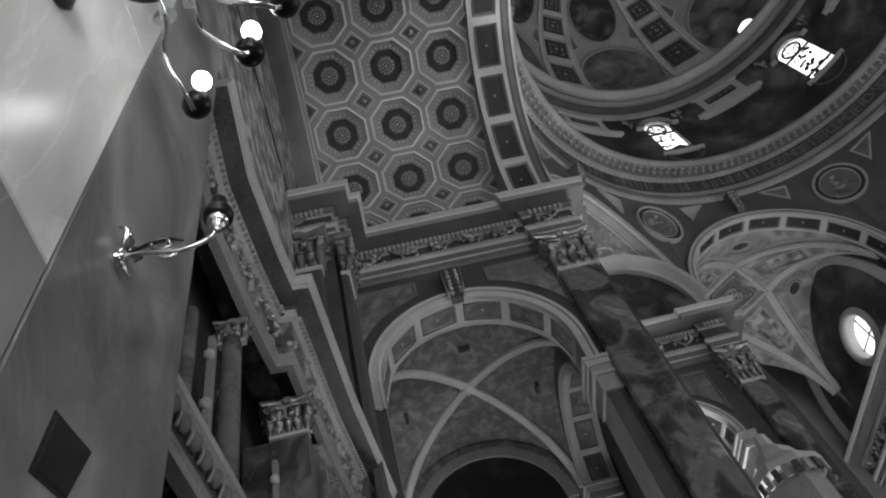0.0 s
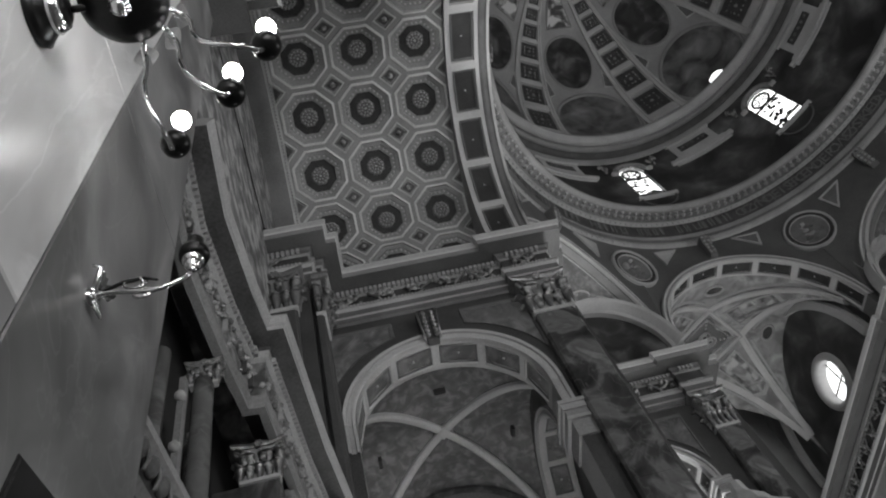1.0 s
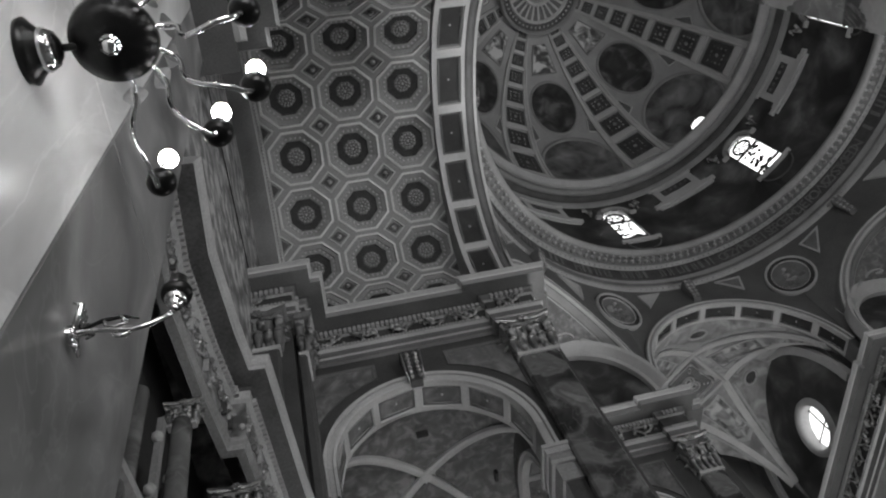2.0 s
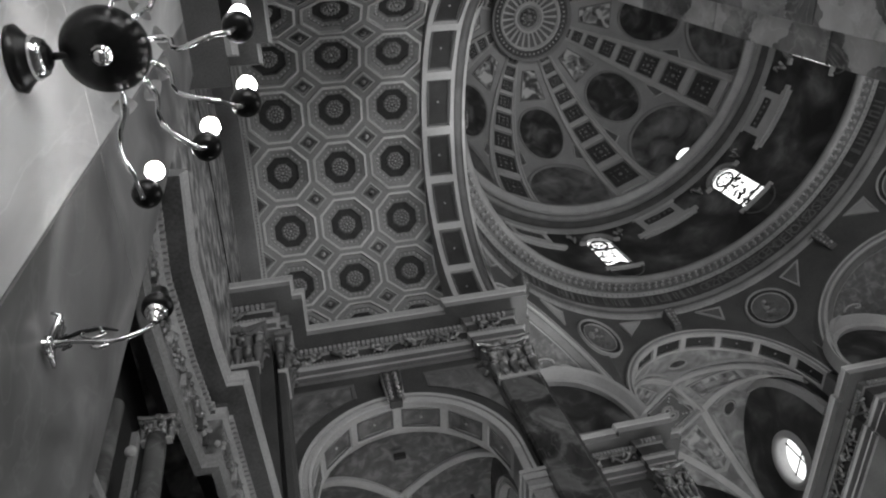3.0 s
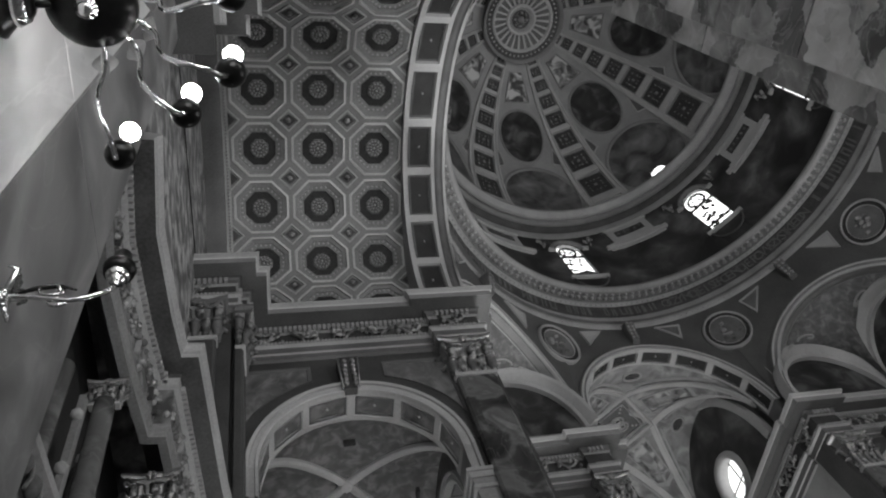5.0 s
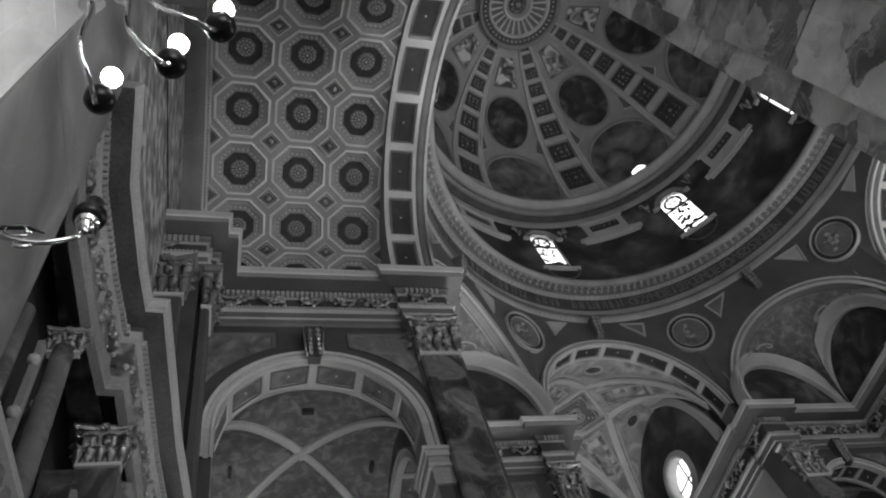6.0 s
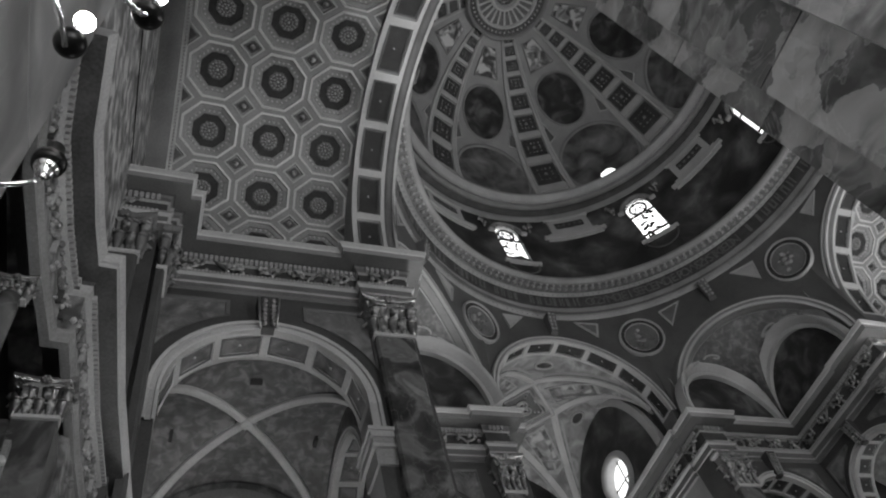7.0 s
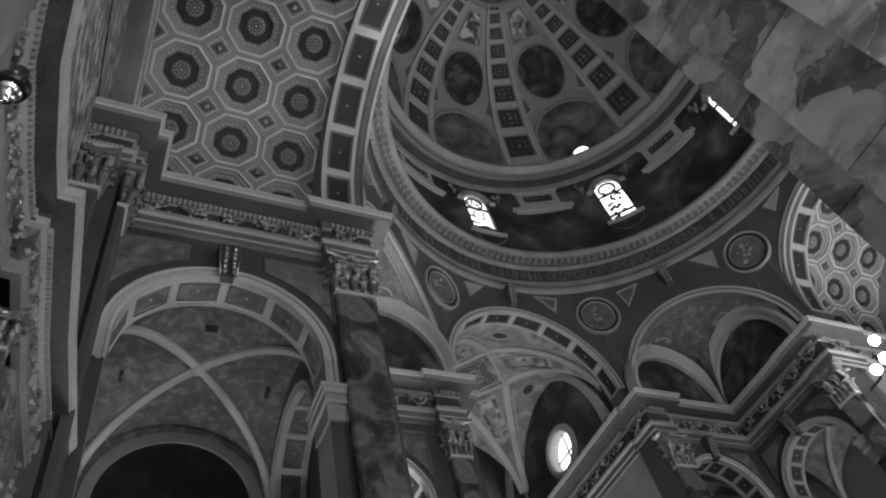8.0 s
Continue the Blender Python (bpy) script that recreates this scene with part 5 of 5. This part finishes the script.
b.grid(lambda u, v: (C.x + 2.6 * SIN(PI * (u - 0.5)), YS + 0.2 - 4 * v, 13.5 + 2.6 * COS(PI * (u - 0.5))), 24, 1, MID)
structure(b, "ceiling_south_arm", "plain barrel vault of the south church arm", "vaulted ceiling")

# ---- roof over the arms, out of sight, added to block the sky ----
b = Build()
b.lathe([(6.27, 17.3), (32, 17.3)], DIM, M, 48)
structure(b, "roof", "unseen roof deck added to block sky light round the drum", "roof")
b = Build()
b.lathe([(5.95, 23.0), (5.6, 25.2), (4.0, 28.2), (1.9, 29.6), (0.01, 29.9)], DIM, M, 48)
structure(b, "roof_dome", "unseen dome cover added to block sky light", "roof")


# ---- great pier with polished marble facing ----
e = thing("marble_pier", "tall pier faced with pale and grey polished marble", "pier", (0, 0, 0))
XP = -0.8


def slab(b, pts, x0, x1, mat):
    """A facing slab: outline of (y, z) between two planes of x, with a slight bevel."""
    cy, cz = sum(p[0] for p in pts) / len(pts), sum(p[1] for p in pts) / len(pts)
    inset = lambda d: [(y + (d if y < cy else -d), z + (d if z < cz else -d)) for y, z in pts]
    b.loft([[(x0, y, z) for y, z in pts], [(x1 - 0.006, y, z) for y, z in pts], [(x1, y, z) for y, z in inset(0.006)]], mat)


b = Build()
b.box((-1.55, -2.5, 0), (XP - 0.02, 1.93, 10.5), SLATE)
b.ob("core", e)
b = Build()
slab(b, [(0.93, 1.1), (1.94, 1.1), (1.94, 5.2), (1.10, 5.2)], XP - 0.02, XP, SLATE)
b.ob("grey_slab", e)
b = Build()
slab(b, [(1.102, 5.204), (1.94, 5.204), (1.94, 10.5), (1.35, 10.5)], XP - 0.02, XP, SLATE)
b.ob("grey_slab", e)
b = Build()
slab(b, [(-2.5, 3.36), (1.02, 3.36), (1.096, 5.2), (-2.5, 5.2)], XP - 0.02, XP, PALE)
b.ob("pale_slab", e)
# mid-tone slab colours in the shade where the bright area fades downwards
b = Build()
slab(b, [(-2.5, 1.1), (0.926, 1.1), (1.018, 3.352), (-2.5, 3.352)], XP - 0.02, XP, PALE_SHADED)
b.ob("grey_slab", e)
b = Build()
slab(b, [(-2.5, 5.204), (1.098, 5.204), (1.34, 10.5), (-2.5, 10.5)], XP - 0.02, XP, PALE)
b.ob("pale_slab", e)
b = Build()
slab(b, [(-2.5, 0.0), (1.95, 0.0), (1.95, 1.09), (-2.5, 1.09)], XP - 0.02, XP + 0.03, MARBLE)
b.ob("plinth", e)

b = Build()
dia = [(1.235, 3.03), (1.44, 3.07), (1.375, 2.86), (1.21, 2.82)]
b.loft([[(XP, y, z) for y, z in dia], [(XP + 0.004, y, z) for y, z in dia]], JET)
cy, cz = 1.315, 2.945
b.loft([[(XP + 0.004, cy + (y - cy) * 0.9, cz + (z - cz) * 0.9) for y, z in dia], [(XP + 0.008, cy + (y - cy) * 0.84, cz + (z - cz) * 0.84) for y, z in dia]], JET)
tagged(b.ob("stone_plaque"), "small dark lozenge-shaped marble plaque on a pier", "plaque")


# ---- wall chandelier ----
CX, CY, CZ = -0.52, 0.5, 4.36
e = thing("wall_chandelier", "black and brass wall chandelier with lit globe bulbs", "chandelier", (CX, CY, CZ))
b = Build()
mx = Matrix.Translation((XP - CX, 0, -0.02)) @ Matrix.Rotation(PI / 2, 4, "Y")
b.lathe([(0.001, 0.0), (0.11, 0.0), (0.115, 0.02), (0.095, 0.035), (0.07, 0.06), (0.055, 0.1), (0.035, 0.115), (0.02, 0.12), (0.001, 0.12)], IRON, mx, 24)
b.lathe([(0.073, 0.058), (0.077, 0.068), (0.059, 0.1), (0.055, 0.1)], CHROME, mx, 24)
b.ob("wall_mount", e)
b = Build()
b.tube([(XP - CX + 0.1, 0, -0.02), (-0.1, 0, -0.01), (0.0, 0, 0.02)], 0.013, IRON, 10)
b.ob("rod", e)
b = Build()
b.lathe([(0.001, -0.06), (0.03, -0.06), (0.05, -0.05), (0.1, -0.035), (0.142, 0.0), (0.152, 0.04), (0.148, 0.06), (0.12, 0.08), (0.05, 0.11), (0.03, 0.2), (0.001, 0.21)], IRON, None, 40)
b.ob("bowl", e)
b = Build()
b.lathe([(0.001, -0.1), (0.018, -0.095), (0.028, -0.08), (0.02, -0.066), (0.036, -0.06), (0.001, -0.05)], CHROME, None, 20)
b.ob("finial", e)
for k, (deg, RA) in enumerate(((82, 0.475), (47, 0.435), (21, 0.485), (-10, 0.47), (-42, 0.47), (-73, 0.47))):
    ang = radians(deg)
    ca, sa = COS(ang), SIN(ang)
    rot = Matrix.Rotation(ang, 4, "Z")
    P = lambda r, z, s=0.0: rot @ Vector((r, s, z))
    b = Build()
    prof = [(0.13, 0.03), (0.17, 0.06), (0.205, 0.05), (0.225, 0.0), (0.235, -0.07), (0.245, -0.16), (0.27, -0.24), (0.32, -0.295), (0.38, -0.315), (RA - 0.03, -0.29), (RA, -0.2)]
    fine = []
    for i in range(len(prof) - 1):
        for j in range(3):
            t = j / 3
            fine.append((prof[i][0] * (1 - t) + prof[i + 1][0] * t, prof[i][1] * (1 - t) + prof[i + 1][1] * t))
    fine.append(prof[-1])
    b.tube([P(r, z, 0.014 * SIN((r - 0.15) * 19)) for r, z in fine], 0.0095, CHROME, 8)
    arm = b.ob("arm", e)
    b = Build()
    for s in (-1, 1):
        b.loft([[P(0.17 + 0.05 * t, 0.02 - 0.06 * t, s * (0.012 + 0.02 * SIN(PI * t)) - w) for w in (-0.012 * SIN(PI * t) - 0.001, 0.012 * SIN(PI * t) + 0.001)] + [P(0.17 + 0.05 * t + 0.004, 0.012 - 0.06 * t, s * 0.014)] for t in [j / 6 for j in range(7)]], LIGHT)
    b.ob("leaf", arm)
    b = Build()
    mc = Matrix.Translation(P(RA, -0.175))
    b.lathe([(0.001, -0.045), (0.025, -0.043), (0.047, -0.025), (0.054, 0.0), (0.05, 0.02), (0.044, 0.03), (0.018, 0.032), (0.016, 0.21), (0.001, 0.21)], IRON, mc, 24)
    b.ob("lamp_cup", arm)
    b = Build()
    b.ball(P(RA + 0.005, 0.08), 0.037, BULB, 18, 12, 1.1)
    b.ob("bulb", arm)

# ---- wall sconce with a candle cup ----
SX, SY, SZ = XP, 1.315, 3.82
e = thing("wall_sconce", "brass scroll sconce with a ringed candle cup", "sconce", (SX, SY, SZ))
b = Build()
for j in range(5):
    t = (j - 2) / 2
    b.tube([(0.012, 0, 0.0), (0.03, 0.03 * t, 0.05), (0.035 + 0.01 * abs(t), 0.06 * t, 0.1 - 0.02 * abs(t)), (0.02, 0.075 * t, 0.13 - 0.05 * abs(t))], [0.012, 0.014, 0.011, 0.005], CHROME, 6)
    b.tube([(0.012, 0, 0.0), (0.025, 0.025 * t, -0.04), (0.03, 0.045 * t, -0.08 + 0.01 * abs(t))], [0.012, 0.011, 0.005], CHROME, 6)
b.lathe([(0.001, 0.03), (0.03, 0.025), (0.035, 0.0)], CHROME, Matrix.Rotation(PI / 2, 4, "Y"), 14)
b.ob("rosette", e)
b = Build()
b.tube([(0.01 + 0.3 * t, -0.005, 0.015 * SIN(PI * 2 * t) - 0.03 * SIN(PI * t)) for t in [j / 20 for j in range(21)]] + [(0.325, -0.004, 0.02), (0.335, -0.004, 0.05)], 0.009, CHROME, 8)
b.ob("arm", e)
b = Build()
for s, x0, sc in ((1, 0.12, 1.0), (-1, 0.16, 0.8)):
    b.tube([(x0 + sc * (0.05 - 0.05 * (1 - j / 24)) + sc * 0.05 * (1 - 0.7 * j / 24) * COS(7 * j / 24), 0.0, s * 0.03 + sc * 0.045 * (1 - 0.7 * j / 24) * SIN(7 * j / 24) * s) for j in range(25)], [0.008 - 0.0002 * j for j in range(25)], CHROME, 6)
b.tube([(0.04, 0, 0.02), (0.1, 0, 0.055), (0.17, 0, 0.06), (0.22, 0, 0.03)], [0.006, 0.009, 0.007, 0.004], IRON, 6)
b.ob("scroll", e)
b = Build()
mc = Matrix.Translation((0.335, -0.004, 0.05))
b.lathe([(0.001, -0.01), (0.016, 0.0), (0.012, 0.012), (0.026, 0.02), (0.03, 0.028), (0.02, 0.036), (0.036, 0.046), (0.04, 0.056), (0.026, 0.064)], CHROME, mc, 20)
b.lathe([(0.026, 0.064), (0.05, 0.074), (0.056, 0.1), (0.05, 0.12), (0.03, 0.125), (0.03, 0.2), (0.001, 0.205)], IRON, mc, 20)
b.ob("candle_cup", e)

# ---- curved altarpiece behind the pier ----
FACE = [(-0.97, 1.9), (-1.03, 2.7), (-0.98, 3.5), (-0.91, 4.13), (-0.78, 4.14), (-0.69, 5.5), (-0.5, 7.2)]
e = thing("altarpiece", "tall carved altarpiece with gilt capitals and a heavy cornice", "altarpiece")
for nm, prof, mat in (("architrave", [(-0.05, 6.3), (0.02, 6.3), (0.02, 6.36), (0.05, 6.38), (0.05, 6.42)], MID), ("frieze", [(0.05, 6.42), (0.04, 6.43), (0.04, 6.86)], ALTF),
                      # the soffit's dark colour holds the shade under the corona
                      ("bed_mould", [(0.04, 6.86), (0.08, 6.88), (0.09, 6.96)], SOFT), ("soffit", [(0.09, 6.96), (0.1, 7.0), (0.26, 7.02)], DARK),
                      ("corona", [(0.26, 7.02), (0.26, 7.07), (0.28, 7.08), (0.28, 7.1), (0.31, 7.14), (0.31, 7.17), (-0.4, 7.2)], SOFT)):
    b = Build()
    b.sweep(FACE, prof, mat)
    b.ob(nm, e)
b = Build()
def drop(p, a):
    m = Matrix.Translation((p.x, p.y, 6.92)) @ Matrix.Rotation(a, 4, "Z")
    b.box((-0.016, -0.12, -0.03), (0.016, -0.08, 0.03), SOFT, m)
along_path(FACE, 0.055, drop)
tagged(b.ob("dentil_band", e), kind="stuff")
random.seed(11)
b = Build()
def carve(p, a):
    m = Matrix.Translation((p.x, p.y, 6.64)) @ Matrix.Rotation(a, 4, "Z")
    for q in range(6):
        b.ball(m @ Vector((random.uniform(-0.09, 0.09), -0.05, random.uniform(-0.17, 0.17))), random.uniform(0.015, 0.035), random.choice((MID, SOFT, GILT, CORO)), 6, 4)
    if random.random() < 0.35:
        b.box((-0.01, -0.08, -0.15), (0.012, -0.04, 0.0), random.choice((SOFT, DARK)), m)
along_path(FACE, 0.13, carve)
tagged(b.ob("frieze_relief", e), kind="stuff")
# sunk rosette square under the cornice at its step
b = Build()
b.box((-0.93, 3.98, 6.93), (-0.79, 4.12, 6.965), SOFT)
b.box((-0.91, 4.0, 6.925), (-0.81, 4.1, 6.95), DARK)
for j in range(7):
    a = 2 * PI * j / 6
    r = 0.03 if j < 6 else 0
    b.ball((-0.86 + r * COS(a), 4.05 + r * SIN(a), 6.92), 0.016, SOFT, 6, 4)
b.ob("rosette_square", e)
# black box stands in for the deep shade behind the columns
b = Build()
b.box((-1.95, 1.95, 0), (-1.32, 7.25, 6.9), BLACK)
b.ob("recess_shade", e)
# carved border right of the pilaster
b = Build()
b.loft([[(-1.3, 5.15, z), (-0.72, 5.15, z), (-0.55, 7.15, z), (-1.3, 7.15, z)] for z in (0, 6.32)], ALTF)
random.seed(3)
for j in range(170):
    t, z = random.random(), random.uniform(2.5, 6.25)
    b.ball((-0.72 + 0.17 * t + 0.01, 5.15 + 2 * t, z), random.uniform(0.02, 0.055), random.choice((CORO, GILT, MID, DIM)), 6, 4)
b.ob("carved_border", e)
b = Build()
b.loft([[(-1.06, 4.6, z), (-1.06, 4.56, z), (-0.745, 4.56, z), (-0.745, 5.14, z), (-1.3, 5.14, z), (-1.3, 4.6, z)] for z in (0.8, 5.95)], MARBLE)
b.ob("pilaster", e)
for x, y, k, z0 in ((-0.9, 4.62, 0.46, 5.93), (-1.02, 3.33, 0.27, 5.72)):
    cap = capital(e, 0.68, 0.16, 0.0, 0.85)
    cap.location, cap.scale = (x, y, z0), (k, k, k)
for x, y, r, top in ((-1.02, 3.3, 0.075, 5.75), (-1.22, 2.98, 0.07, 5.75), (-1.2, 3.75, 0.08, 5.6)):
    b = Build()
    b.lathe([(r * 1.5, 0.0), (r * 1.5, 1.4), (r * 1.1, 1.45), (r, 1.6), (r, 3.5), (r * 0.9, top)], MARBLE, Matrix.Translation((x, y, 0)), 20)
    b.ob("column", e)
for x, y in ((-1.1, 3.12), (-1.12, 3.48), (-1.0, 4.45)):
    b = Build()
    b.box((x - 0.02, y - 0.02, 0), (x + 0.02, y + 0.05, 5.6), MID)
    for j in range(5):
        b.ball((x, y - 0.03, 5.4 - 0.45 * j), 0.04, LIGHT, 8, 5)
    b.ob("fillet", e)
LOW = [(-1.02, 2.0), (-0.93, 3.4), (-0.9, 4.5)]
b = Build()
b.sweep(LOW, [(-0.1, 4.0), (-0.02, 4.0), (-0.02, 4.06), (0.0, 4.08)], MID)
b.sweep(LOW, [(0.0, 4.08), (-0.01, 4.1), (-0.01, 4.3)], DARK)
b.sweep(LOW, [(-0.01, 4.3), (0.03, 4.32), (0.03, 4.38), (-0.1, 4.4)], SOFT)
def egg(p, a):
    m = Matrix.Translation((p.x, p.y, 4.2)) @ Matrix.Rotation(a, 4, "Z")
    b.ball(m @ Vector((0, -0.005, 0)), 0.045, DIM, 10, 6, 1.4)
    b.tube([m @ Vector((0.07, -0.01, 0.08)), m @ Vector((0.085, -0.02, 0)), m @ Vector((0.07, -0.01, -0.08))], 0.012, MID, 5)
along_path(LOW, 0.14, egg)
b.ob("lower_cornice", e)

# ---- stepped pier of breccia marble ----
e = thing("stepped_pier", "stepped pier clad in blotched breccia marble slabs", "pier", (2.9, 0.0, 0))
PLAN = [(2.62, 0.83), (2.62, 0.672), (2.5, 0.643), (2.5, 0.255), (2.38, 0.24), (2.38, -0.5), (3.6, -0.5), (3.6, 0.83)]
z0s = [0.0, 1.2, 2.05, 2.95, 3.7, 4.55, 5.5, 6.75]
SLABM = [BRECCIA, BRECCIA2, BRECCIA, BRECCIA3]
for i, (za, zb) in enumerate(zip(z0s, z0s[1:])):
    for j in range(len(PLAN)):
        p, q = PLAN[j], PLAN[(j + 1) % len(PLAN)]
        c = (3.0, 0.15)
        ins = lambda s, f: (s[0] + (c[0] - s[0]) * f - 2.9, s[1] + (c[1] - s[1]) * f)
        A, B, A2, B2 = ins(p, 0), ins(q, 0), ins(p, 0.12), ins(q, 0.12)
        b = Build()
        lo, hi = za + 0.004, zb - 0.004
        b.loft([[(*A, lo), (*B, lo), (*B2, lo), (*A2, lo)], [(*A, hi), (*B, hi), (*B2, hi), (*A2, hi)]], SLABM[(i * 3 + j * 5) % 4])
        b.ob("slab", e)
b = Build()
b.loft([[(x - 2.9 + (3.0 - x) * 0.1, y + (0.15 - y) * 0.1, z) for x, y in PLAN] for z in (0.0, 6.745)], DIM)
b.ob("core", e)

# ---- canopy of a pulpit under the corner arch ----
e = thing("pulpit_canopy", "pale carved pulpit canopy with a fringed edge", "canopy", (6.05, 10.55, 0))
b = Build()
b.lathe([(0.001, 9.05), (0.12, 9.0), (0.16, 8.75), (0.34, 8.55), (0.4, 8.4), (0.62, 8.2), (0.66, 8.05), (0.6, 8.0), (0.001, 8.0)], LIGHT, None, 8, False)
b.ob("hood", e)
b = Build()
for j in range(22):
    a = 2 * PI * j / 22
    b.box((-0.05, -0.02, -0.2), (0.05, 0.02, 0.02), MID if j % 2 else DARK, Matrix.Translation((0.63 * COS(a), 0.63 * SIN(a), 8.0)) @ Matrix.Rotation(a + PI / 2, 4, "Z"))
b.ob("fringe", e)
b = Build()
b.lathe([(0.5, 8.0), (0.5, 0.0)], MID, None, 8, False)
b.ob("body", e)

# ---- lit lamps on the far pilaster ----
e = thing("bracket_lamp", "lit three-bulb bracket lamp by a far pilaster", "lamp", (15.75, 6.5, 11.0))
b = Build()
b.tube([(0.55, 1.0, -0.2), (0.3, 0.5, -0.3), (0, 0.1, -0.1)], 0.03, IRON, 8)
b.ob("arm", e)
for x, y, z in ((0.0, -0.1, 0.25), (0.1, 0.05, -0.15), (-0.05, 0.3, -0.3)):
    b = Build()
    b.ball((x, y, z), 0.12, BULB, 12, 8)
    b.ob("bulb", e)
